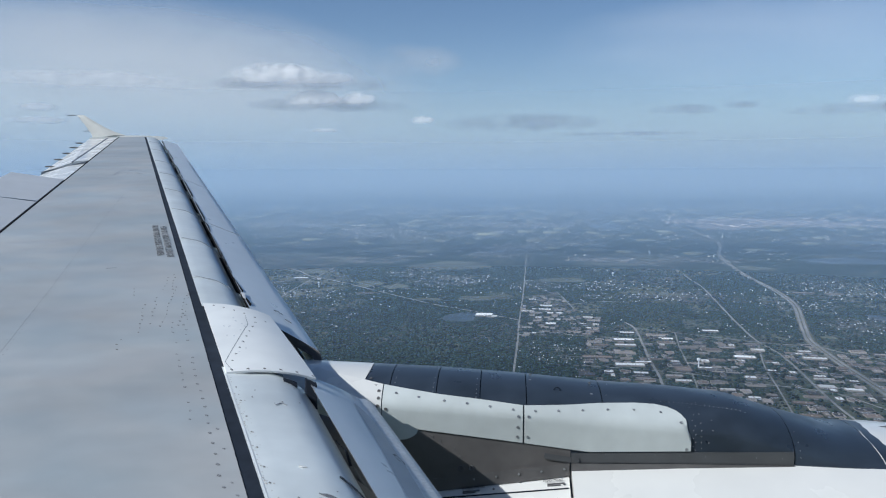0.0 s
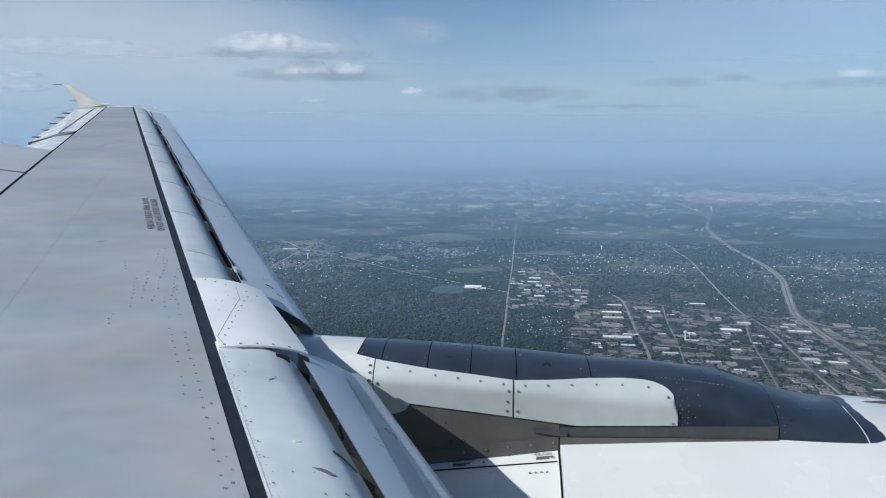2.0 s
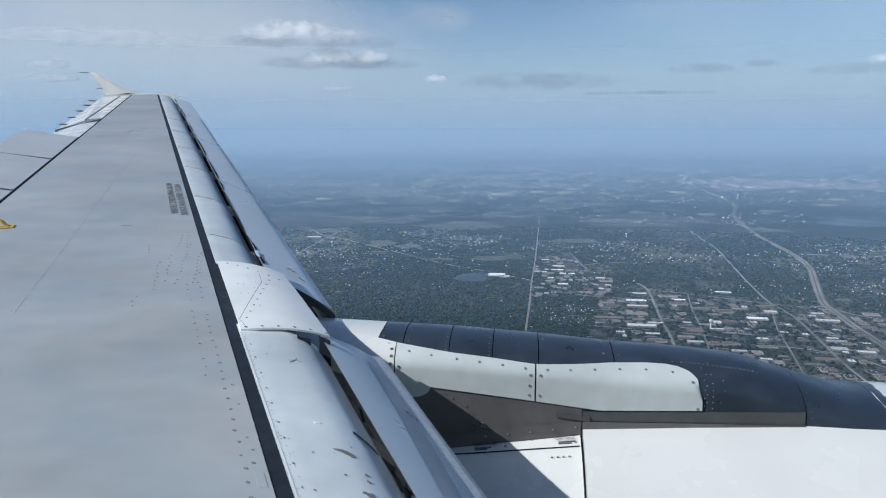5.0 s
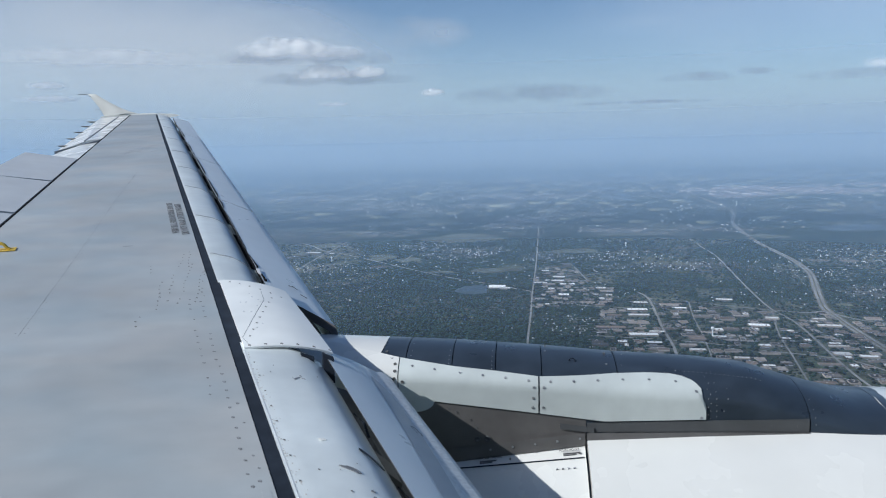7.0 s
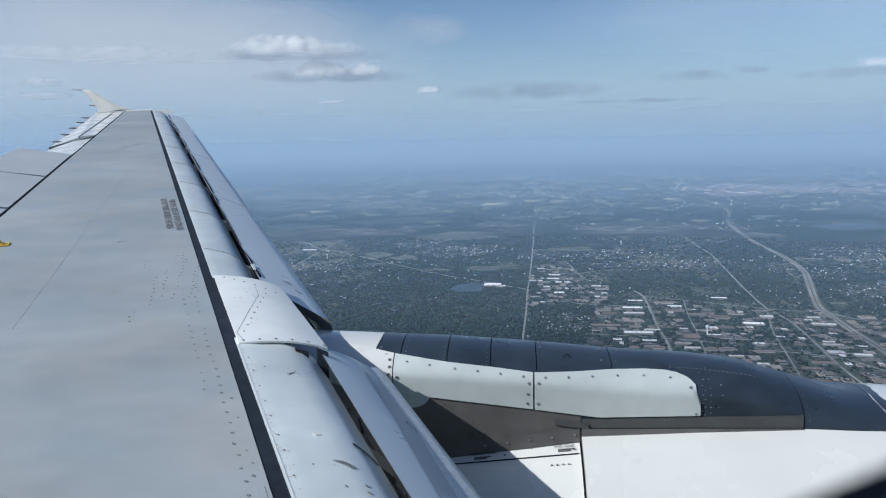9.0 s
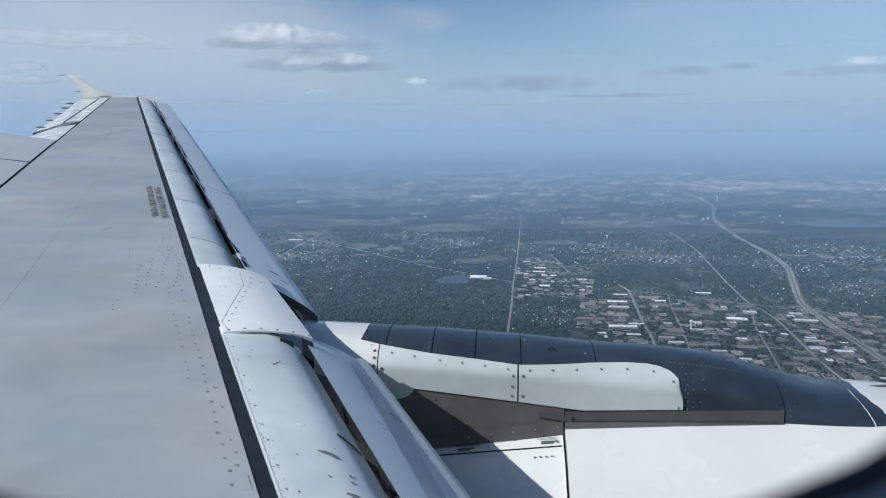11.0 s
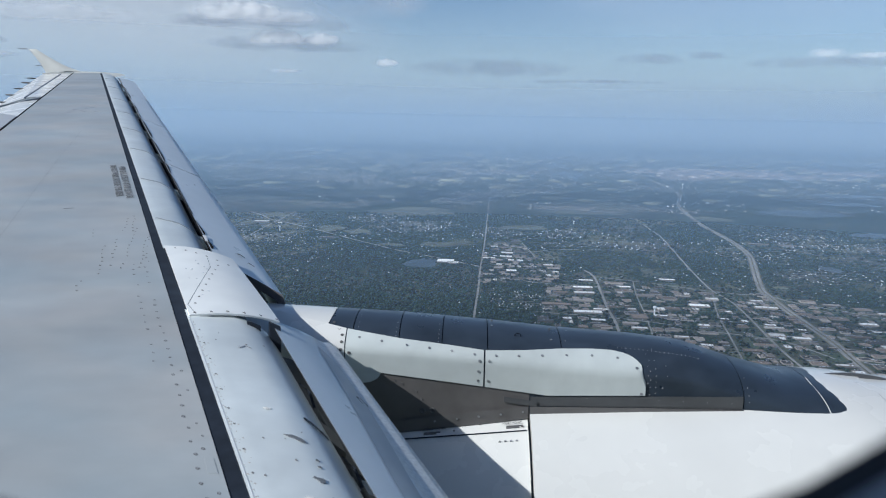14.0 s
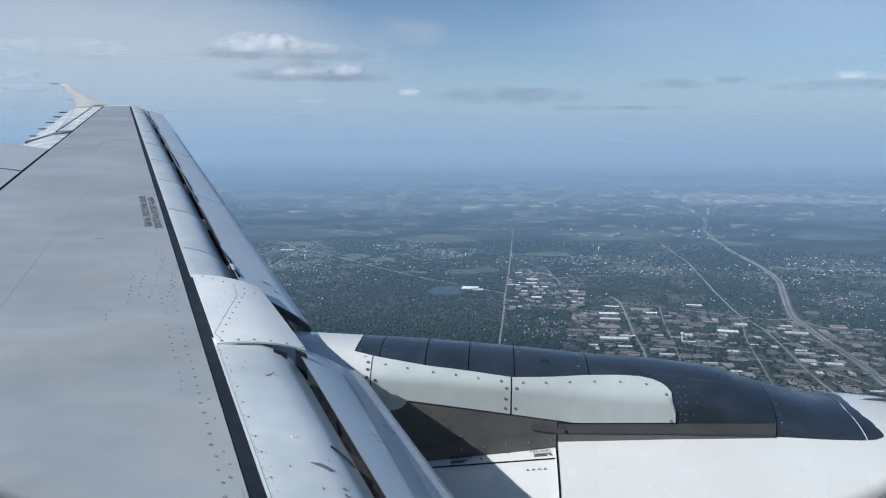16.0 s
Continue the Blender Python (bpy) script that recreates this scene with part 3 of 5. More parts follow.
dots("grime", [(rnd.uniform(1.6, 3.38), 0.008 + 0.035 * rnd.random() ** 3, rnd.uniform(0.2, 0.8)) for _ in range(130)], 0.0055, GRIME, wing, "brown grime along the seam", inner_nose, 6, 0.0009)


def ragged(o, s, lo, ls, seed, turn=0.0):
    r = random.Random(seed)
    out = []
    for k in range(14):
        t = 2 * math.pi * k / 14
        q = r.uniform(0.55, 1.15)
        a, b = lo * q * math.cos(t), ls * q * math.sin(t)
        out.append((o + a * math.cos(turn) - b * math.sin(turn), s + a * math.sin(turn) + b * math.cos(turn)))
    return out


for i, (o, s, lo, ls, tn) in enumerate([(2.44, 0.225, 0.013, 0.040, 0.3), (2.21, 0.235, 0.015, 0.022, 0.2), (2.33, 0.262, 0.006, 0.008, 0), (2.29, 0.258, 0.006, 0.007, 0), (2.02, 0.20, 0.02, 0.035, 0.4)]):
    patch("paint_chip", ragged(o, s, lo, ls, i, tn), SCUFF, wing, "grey chip in the paint", inner_nose)
for i, (o, s) in enumerate([(2.10, 0.175), (2.09, 0.20), (2.62, 0.17)]):
    patch("paint_chip", ragged(o, s, 0.008, 0.014, 30 + i), WHITE, wing, "small white chip", inner_nose)
stroke("edge_strip", [(0.0, 0.001), (3.40, 0.001)], 0.003, SLAT_EDGE, wing, "thin white edge beside the seal", inner_nose, 0.0012, 24)
patch("speed_tape", [(2.18, -0.112), (2.18, -0.082), (2.26, -0.082), (2.26, -0.112)], WING_GREY, wing, "square patch of grey tape", skin_point)
for o in (1.95, 2.62):
    stroke("joint_bracket", [(o, 0.30), (o - 0.03, 0.345), (o - 0.05, 0.372)], 0.008, SEAL, wing, "black rubber strip at the track opening", inner_nose, 0.006)
stroke("mark", [(3.12, 0.17), (3.15, 0.20), (3.14, 0.225)], 0.004, TAPE, wing, "faint ring mark", inner_nose)

# fairing joints and rivets
stroke("panel_joint", [(4.284, 0.225), (4.117, 0.215), (3.53, 0.012), (3.42, 0.035)], 0.0022, SCUFF, pylon_fairing, "thin dark joint", fairing_point, 0.0006)
dots("rivet_row", [(3.55 + 0.09 * k, 0.05 + 0.031 * k, 0.8) for k in range(8)], 0.008, DARK_SCREW, pylon_fairing, "row of dark rivets", fairing_point)
dots("rivet_row", [(3.435 + 0.022 * k, 0.03 + 0.08 * k, 1.0) for k in range(6)], 0.008, DARK_SCREW, pylon_fairing, "row of dark rivets on the edge", fairing_point)
dots("rivet_row", [(4.40 - 0.03 * k, 0.06 + 0.055 * k, 0.8) for k in range(6)], 0.008, DARK_SCREW, pylon_fairing, "row of dark rivets", fairing_point)
dots("rivet_row", [(rnd.uniform(3.6, 4.3), rnd.uniform(0.03, 0.2), 0.7) for _ in range(14)], 0.008, SLAT_EDGE, pylon_fairing, "worn rivets", fairing_point)

# under the fairing: dark ribs, and a block coloured dark for the shade there
loft("fairing_core", [[(x, y, z - 0.05) for x, y, z in nose_profile(o, 0.34, 0.12)] for o in spans(3.46, 4.40, 4)], CAVITY_SHADE, wing, "dark block standing for the shade under the fairing", 40)
for o, s0, s1 in ((3.43, 0.27, 0.33), (3.43, 0.37, 0.42)):
    plate("rib", [wp(o, s0, -0.03), wp(o, s1, -0.05), wp(o + 0.02, s1, -0.05), wp(o + 0.02, s0, -0.03)], 0.12, SEAL, wing, "dark rib under the fairing")

for o in NOSE_JOINTS[1:-1]:
    stroke("panel_joint", [(o + 0.03, 0.01), (o + 0.01, 0.12), (o - 0.02, 0.19), (o - 0.04, 0.255)], 0.008 + 0.0022 * (o - 4), TAPE, wing, "dirty joint across the leading edge", lambda o, s, l: nose_point(o, s, 0.33, 0.24, l), 0.002)
# black sheet added behind the outer slats as the shade in their gap
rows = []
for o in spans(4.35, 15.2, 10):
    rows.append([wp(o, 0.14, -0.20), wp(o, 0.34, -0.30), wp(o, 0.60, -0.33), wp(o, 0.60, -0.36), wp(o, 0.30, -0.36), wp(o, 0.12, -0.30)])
loft("slat_bay", rows, SEAL, wing, "dark sheet standing for the shade behind the outer slats", 30)
# bay between the inner leading edge and its slat, closed by a sheet coloured as shade
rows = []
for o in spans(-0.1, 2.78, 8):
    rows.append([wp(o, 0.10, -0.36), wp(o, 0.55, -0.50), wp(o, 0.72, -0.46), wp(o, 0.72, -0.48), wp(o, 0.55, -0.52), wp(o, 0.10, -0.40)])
loft("slat_bay", rows, SEAL, wing, "dark sheet standing for the shade behind the inner slat", 30)
# added plate in place of the pylon side, its shade in the colour
plate("bay_panel", [wp(2.76, 0.30, -0.27), wp(3.55, 0.30, -0.20), wp(3.55, 0.66, -0.30), wp(2.76, 0.66, -0.38)], 0.02, CAVITY_SHADE, wing, "dark plate standing for the shaded side of the pylon")
for o in (1.3, 1.9, 2.25, 2.55):
    plate("bay_rib", [wp(o, 0.36, -0.25), wp(o, 0.60, -0.34), wp(o + 0.03, 0.60, -0.34), wp(o + 0.03, 0.36, -0.25)], 0.16, STEEL if o in (1.9, 2.55) else CAVITY_SHADE, wing, "grey rib in the slat bay")
tube("bay_pipe", [wp(o, 0.50, -0.30) for o in spans(0.2, 3.3, 8)], 0.009, STEEL, wing, "thin pipe along the slat bay")
for o, s0, s1 in ((2.95, 0.41, 0.445), (2.42, 0.41, 0.45), (1.72, 0.41, 0.44)):
    stroke_line = [wp(o + 0.06, s0 - 0.02, -0.11), wp(o + 0.02, s0 + 0.01, -0.13), wp(o - 0.02, s1 - 0.02, -0.17)]
    tube("bay_hose", stroke_line, [0.004, 0.005, 0.006], SEAL, wing, "black hose over the leading edge")
    plate("bay_bracket", [wp(o - 0.16, 0.42, -0.21), wp(o - 0.06, 0.43, -0.20), wp(o - 0.05, 0.50, -0.26), wp(o - 0.17, 0.50, -0.27)], 0.03, STRIP, wing, "small grey bracket in the slat bay")
# jagged black flaps along the outer leading edge, with bright clips
rnd = random.Random(29)
o = 4.62
while o < 15.0:
    run = rnd.choice((0.3, 0.5, 0.9, 1.3)) * rnd.uniform(0.8, 1.2)
    tip = rnd.uniform(0.296, 0.325)
    plate("seal_flap", [wp(o, 0.286, -0.062), wp(o + run * 0.94, 0.286, -0.062), wp(o + run * 0.97, 0.294, -0.052), wp(o + run * rnd.uniform(0.4, 0.8), rnd.uniform(0.298, 0.32), -0.054), wp(o + run * 0.10, tip, -0.056), wp(o, tip - 0.01, -0.056)], 0.006, GAP, wing, "jagged black flap along the slat gap")
    if rnd.random() < 0.45:
        q = o + run * rnd.uniform(0.2, 0.7)
        e = rnd.uniform(0.04, 0.12)
        plate("clip", [wp(q, 0.285, -0.044), wp(q + e, 0.285, -0.044), wp(q + e, 0.308, -0.048), wp(q, 0.302, -0.048)], 0.004, WHITE, wing, "small bright clip in the slat gap")
    o += run


def slat_point(o, s, te, le, drop, lift=0.002, flat=0.74):
    w = (le - te) * flat
    return Vector(wp(o, s, -0.055 - (drop - 0.115) * (s - te) / w + 0.012 * math.sin(math.pi * (s - te) / w) + lift))


def inner_slat(o, s, lift=0.002):
    return slat_point(o, s, 0.393, 0.80, 0.30, lift)


def outer_slat(o, s, lift=0.002):
    return slat_point(o, s, 0.295, 0.652, 0.26, lift, 0.94)


stroke("mark", [(3.06, 0.665), (3.10, 0.65), (3.12, 0.67), (3.09, 0.69), (3.07, 0.685)], 0.006, INK, wing, "small dark ring mark on the slat", inner_slat)
band_rows = [(0.4, 0.44, 0.55), (1.6, 0.475, 0.58), (2.41, 0.526, 0.617), (2.6, 0.546, 0.638), (2.82, 0.566, 0.664), (3.08, 0.59, 0.686), (3.36, 0.605, 0.69), (3.46, 0.612, 0.688), (3.55, 0.62, 0.636)]
verts = [inner_slat(o, s0 + (s1 - s0) * k / 6, 0.0016) for o, s0, s1 in band_rows for k in range(7)]
mesh_object("worn_band", verts, [(7 * i + k, 7 * i + k + 1, 7 * i + k + 8, 7 * i + k + 7) for i in range(len(band_rows) - 1) for k in range(6)], SLAT_BAND, wing, "dull darker band along the slat", 40)
stroke("mark", [(4.72, 0.47), (4.74, 0.50), (4.71, 0.52)], 0.010, INK, wing, "small dark mark on the slat", outer_slat)
stroke("mark", [(4.62, 0.52), (4.60, 0.555)], 0.010, INK, wing, "small dark mark on the slat", outer_slat)

# yellow rope hook standing on the skin
hook = []
for k in range(17):
    t = k / 16
    hook.append(skin_point(5.21 + 0.06 * t, -1.77 + 0.34 * t, 0.008 + 0.05 * abs(math.sin(math.pi * 2 * t)) * (1 if t < 0.9 else 0.4)))
tube("rope_hook", hook, 0.012, YELLOW, wing, "yellow painted rope hook standing on the wing skin")
plate("hook_plate", [skin_point(5.18, -1.81), skin_point(5.26, -1.81), skin_point(5.32, -1.39), skin_point(5.24, -1.39)], 0.004, YELLOW, wing, "yellow hook base", 0.006)


# stencilled words
def words(text, size, parent, m, mat, label, name="stencil"):
    c = bpy.data.curves.new(name, "FONT")
    c.body, c.size, c.extrude = text, size, 0.0008
    tmp = new(name, c)
    bpy.context.view_layer.update()
    me = bpy.data.meshes.new_from_object(tmp.evaluated_get(bpy.context.evaluated_depsgraph_get()))
    bpy.data.objects.remove(tmp)
    me.materials.clear()
    me.materials.append(mat)
    ob = new(name, me)
    ob.parent = parent
    ob.matrix_local = m
    return tagged(ob, label)


def on_frame(origin, x, y):
    x = Vector(x).normalized()
    z = x.cross(Vector(y)).normalized()
    y = z.cross(x)
    m = Matrix((x, y, z)).transposed().to_4x4()
    m.translation = origin
    return m


along_span = Vector((-0.4855, 1, 0.0909))
words("DO NOT WALK OUTSIDE THIS AREA", 0.0735, wing, on_frame(skin_point(5.58, -0.095, 0.004), along_span, (-1, 0, 0.02)), STENCIL, "worn stencilled walking warning")
words("DO NOT WALK OUTSIDE THIS AREA", 0.0735, wing, on_frame(skin_point(6.70, -0.222, 0.004), -along_span, (1, 0, -0.02)), STENCIL, "worn stencilled walking warning, turned the other way")

# ---- small things on the pylon and cowls ----
def side_point(f, u, out=0.0):
    return Vector((f, pylon_o(f, u) - out, u))




def screw(f, u, r, mat, label="round screw head", out=0.010):
    """A domed head square to the pylon's side."""
    p = side_point(f, u, out)
    q = side_point(f, u + 0.004, out)
    up = (q - p).normalized()
    nrm = Vector((1, 0, 0)).cross(up)
    nrm = nrm if nrm.y < 0 else -nrm
    verts, faces = [], []
    for rr, h in ((1.1, 0), (1.0, 0.22), (0.62, 0.25), (0.5, 0.12)):
        for k in range(8):
            t = 2 * math.pi * k / 8
            verts.append(p + r * rr * (math.cos(t) * Vector((1, 0, 0)) + math.sin(t) * up) + nrm * r * h)
    for a in (0, 8, 16):
        faces += [(a + k, a + (k + 1) % 8, a + 8 + (k + 1) % 8, a + 8 + k) for k in range(8)]
    faces.append(tuple(range(24, 32)))
    return mesh_object("screw", verts, faces, [SCUFF if mat is SCREW else DARK_SCREW, mat], pylon, label, 50, [0] * 8 + [1] * 8 + [0] * 8 + [1])


for f in (-0.545, -0.43, -0.30, -0.185, -0.07, 0.045, 0.155, 0.27, 0.39, 0.515, 0.645, 0.775):
    screw(f, along(HIGH, f) - 0.018, 0.0062, SCREW)
for f, u in ((0.868, -1.405), (0.893, -1.535), (0.072, -1.385), (0.122, -1.385), (0.068, -1.44), (0.066, -1.49), (0.118, -1.49)):
    screw(f, u, 0.0068, SCREW)
for f, u in ((-0.655, -1.263), (-0.635, -1.283), (-0.633, -1.31), (-0.635, -1.345), (-0.69, -1.245), (-0.593, -1.36)):
    screw(f, u, 0.008, DARK_SCREW, "dark screw head")
for f, u in ((-0.215, -1.665), (-0.165, -1.662)):
    screw(f, u, 0.016, STEEL, "large grey bolt head", 0.004)
for f in spans(-0.15, 0.30, 4):
    screw(f, along([(-0.42, -1.755), (0.33, -1.645)], f), 0.006, SCREW, "small screw in the strip", 0.014)
for f, u in ((-0.32, -1.52), (-0.25, -1.56), (-0.22, -1.60), (-0.36, -1.5)):
    screw(f, u, 0.006, DARK_SCREW, "small dark screw", 0.003)
for f, u in ((0.135, -1.295), (0.135, -1.275), (0.445, -1.315), (0.445, -1.335)):
    screw(f, u + 0.02, 0.0065, SCREW, "small bright screw", 0.001)
# rows of bright rivets on the dark front
rivets = [(0.70 + 0.022 * k, along(TOP_U, 0.70 + 0.022 * k) - 0.018) for k in range(4, 24)] + [(0.925 + 0.012 * (k % 2), -1.36 - 0.02 * k) for k in range(10)] + [(0.965, -1.35 - 0.03 * k) for k in range(7)] + [(1.02, -1.40), (1.02, -1.44), (1.0, -1.5)]
rivets += [(f, -1.628) for f in spans(0.9, 1.85, 22)] + [(f, -1.60 + 0.03) for f in spans(0.5, 1.35, 7)] + [(1.435, -1.47 - 0.03 * k) for k in range(4)] + [(-0.56, -1.235 - 0.012 * k) for k in range(4)] + [(-0.36, -1.25 - 0.012 * k) for k in range(5)] + [(-0.14, -1.26 - 0.012 * k) for k in range(5)] + [(0.52, -1.32), (0.52, -1.345), (0.535, -1.30)]
verts, faces = [], []
for f, u in rivets:
    p = side_point(f, u, 0.003 if u > -1.6 else 0.012)
    b = len(verts)
    verts += [p + Vector((0.0027 * math.cos(t), 0, 0.0027 * math.sin(t))) for t in (math.pi / 3 * k for k in range(6))] + [p + Vector((0, -0.002, 0.001))]
    faces += [(b + k, b + (k + 1) % 6, b + 6) for k in range(6)]
tagged(mesh_object("rivet_rows", verts, faces, SCREW, pylon, "rows of tiny bright rivets"), kind="stuff")
# sight hole with ring
p = side_point(0.27, -1.298, 0.006)
tube("sight_ring", [p + Vector((0.016 * math.cos(t), 0.006 * math.sin(t), 0.011 * math.sin(t))) for t in spans(0, 2 * math.pi, 12)], 0.003, SEAL, pylon, "black ring mark")
# glint on the joint edge near the front, painted as a white strip, and a bracket plate
rows = []
for k in range(9):
    u = -1.60 + 0.075 * k / 8
    p = side_point(1.828, u, 0.003)
    rows.append([p + Vector((-0.0022, 0, 0)), p + Vector((0.0022, 0, 0)), p + Vector((0.0022, 0.004, 0)), p + Vector((-0.0022, 0.004, 0))])
loft("joint_edge", rows, WHITE, pylon, "white strip painted as the glint on a joint edge", 30)
side_panel("bracket_plate", 0.20, 0.37, [(0.2, -1.60), (0.4, -1.625)], [(0.2, -1.575), (0.4, -1.60)], STEEL, "grey riveted bracket plate", 0.010, 4)


def cowl_point(f, turn, out=0.0):
    """On the cowl, turn in degrees from its crown towards the fuselage."""
    r = along(RADIUS, f) + out
    return Vector((f, MID_O - r * math.sin(radians(turn)), AXIS_U + r * math.cos(radians(turn))))


def cowl_strip(name, f0, f1, t0, t1, mat, label, out=0.003):
    verts, faces = [], []
    n = 14
    for k in range(n + 1):
        f = f0 + (f1 - f0) * k / n
        for t, o_ in ((t0, out), (t1, out), (t1, -0.004), (t0, -0.004)):
            verts.append(cowl_point(f, t, o_))
    for k in range(n):
        a, b = 4 * k, 4 * k + 4
        faces += [(a, a + 1, b + 1, b), (a + 1, a + 2, b + 2, b + 1), (a + 3, a, b, b + 3)]
    return mesh_object(name, verts, faces, mat, nacelle, label)


cowl_strip("cowl_joint", -0.6, 0.318, 19.9, 20.05, SEAL, "thin dark joint along the cowl")
for f, turn, text, size in ((0.195, 17.3, "HOIST POINT", 0.0165), (-0.225, 17.5, "ACCESS PANEL", 0.020)):
    a, b, c_ = cowl_point(f, turn, 0.007), cowl_point(f + 0.2, turn, 0.007), cowl_point(f, turn - 1.3, 0.0095)
    words(text, size, nacelle, on_frame(a, b - a, c_ - a), INK, "black stencilled cowl label")
    for k in range(2):
        cowl_strip("stencil_bar", f + 0.02, f + 0.105 - 0.02 * k, turn + 0.55 + 0.6 * k, turn + 0.75 + 0.6 * k, STENCIL, "")
for k in range(4):
    cowl_strip("stencil_bar", 0.175 + 0.028 * k, 0.186 + 0.028 * k, 23.2, 23.5, SCUFF if k < 2 else TAPE, "")
for f, turn in ((-0.05, 18.2), (0.08, 16.2), (0.295, 18.4)):
    p = cowl_point(f, turn, 0.001)
    tube("screw", [p, p + Vector((0, -0.001, 0.004))], [0.006, 0.005], DARK_SCREW, nacelle, "dark screw head in the cowl", 8)
# nacelle strake on the far crown and the joint of the inlet
rows = []
for k in range(9):
    t = k / 8
    f = 1.93 + 0.42 * t
    h = 0.02 * math.sin(math.pi * min(t * 0.9 + 0.05, 1)) + 0.004
    p = cowl_point(f, -6)
    rows.append([p + Vector((0, -0.012, -0.01)), p + Vector((0, -0.003, h)), p + Vector((0, 0.003, h)), p + Vector((0, 0.012, -0.01))])
loft("strake", rows, STEEL, nacelle, "dark thin strake on the cowl crown", 40)
rows = []
for k in range(21):
    turn = 12 + 22 * k / 20
    f = 2.0 + 0.03 * math.sin(k / 20 * math.pi) + 0.06 * k / 20
    p = cowl_point(f, turn, 0.002)
    rows.append([p + Vector((-0.003, 0, 0)), p + Vector((0.003, 0, 0)), p + Vector((0.003, 0.004, -0.004)), p + Vector((-0.003, 0.004, -0.004))])
loft("cowl_joint", rows, SCUFF, nacelle, "fine grey joint on the fan cowl", 30)


# ---- the land below, on a scale of one to ten ----
LAND = -100.0


def rise(r):
    """Low uplands towards the horizon."""
    return 52 * np.clip((np.asarray(r, dtype=float) - 2400) / 2500, 0, 1) ** 1.3


def land_material():
    """Woods, fields and built-over land, mottled at three sizes."""
    m = bpy.data.materials.new("wooded and built-up land")
    m.use_nodes = True
    nt = m.node_tree
    p = nt.nodes["Principled BSDF"]
    p.inputs["Roughness"].default_value = 0.95
    p.inputs["Specular IOR Level"].default_value = 0.1
    co = nt.nodes.new("ShaderNodeTexCoord")

    def noise_ramp(sc, detail, stops, kind="n"):
        if kind == "n":
            t = nt.nodes.new("ShaderNodeTexNoise")
            t.inputs["Detail"].default_value = detail
            out = t.outputs["Fac"]
        else:
            t = nt.nodes.new("ShaderNodeTexVoronoi")
            out = t.outputs["Color"]
        t.inputs["Scale"].default_value = sc
        nt.links.new(co.outputs["Object"], t.inputs["Vector"])
        r = nt.nodes.new("ShaderNodeValToRGB")
        while len(r.color_ramp.elements) < len(stops):
            r.color_ramp.elements.new(0.5)
        for e, (x, c) in zip(r.color_ramp.elements, stops):
            e.position, e.color = x, (*c, 1)
        nt.links.new(out, r.inputs[0])
        return r.outputs[0]

    def mix(a, b, fac):
        n = nt.nodes.new("ShaderNodeMix")
        n.data_type = "RGBA"
        nt.links.new(a, n.inputs["A"])
        nt.links.new(b, n.inputs["B"])
        nt.links.new(fac, n.inputs["Factor"])
        return n.outputs["Result"]

    woods = noise_ramp(0.45, 5, [(0.3, (0.018, 0.03, 0.022)), (0.7, (0.042, 0.06, 0.036))])
    fields = noise_ramp(0.02, 3, [(0.35, (0.05, 0.065, 0.042)), (0.6, (0.15, 0.15, 0.11))])
    town = noise_ramp(0.12, 6, [(0.4, (0.06, 0.07, 0.06)), (0.62, (0.16, 0.15, 0.14))])
    where = noise_ramp(0.011, 4, [(0.55, (0, 0, 0)), (0.61, (1, 1, 1))])
    built = noise_ramp(0.007, 4, [(0.51, (0, 0, 0)), (0.60, (0.9, 0.9, 0.9))])
    nt.links.new(mix(mix(woods, town, built), fields, where), p.inputs["Base Color"])
    return m


def plain(name, colour, rough=0.8, vary=0.2, scale=0.3, **kw):
    return material(name, colour, rough, 0.0, vary, scale, vary, scale * 0.15, **kw)


LAND_MAT = land_material()
ROAD = plain("pale concrete road", (0.25, 0.24, 0.222), 0.85, 0.25, 0.3)
LAKE = material("dull lake water", (0.035, 0.05, 0.058), 0.38, 0.0, 0.1, 0.05, 0.1, 0.01)
MEADOW = plain("dry meadow", (0.092, 0.098, 0.068), 0.9, 0.45, 0.1)

rings = [0, 120, 240, 360, 500, 700, 1000, 1500, 2000, 2400, 2700, 3000, 3300, 3600, 3900, 4200, 4550, 4900]
verts, faces, seg = [(0, 0, LAND)], [], 96
for r in rings[1:]:
    verts += [(r * math.cos(2 * math.pi * k / seg), r * math.sin(2 * math.pi * k / seg), LAND + float(rise(r))) for k in range(seg)]
faces += [(0, 1 + k, 1 + (k + 1) % seg) for k in range(seg)]
for i in range(len(rings) - 2):
    a, b = 1 + i * seg, 1 + (i + 1) * seg
    faces += [(a + k, b + k, b + (k + 1) % seg, a + (k + 1) % seg) for k in range(seg)]
ground = tagged(mesh_object("ground", verts, faces, LAND_MAT), "flat wooded land with suburbs and fields, far below", "ground", kind="structure")


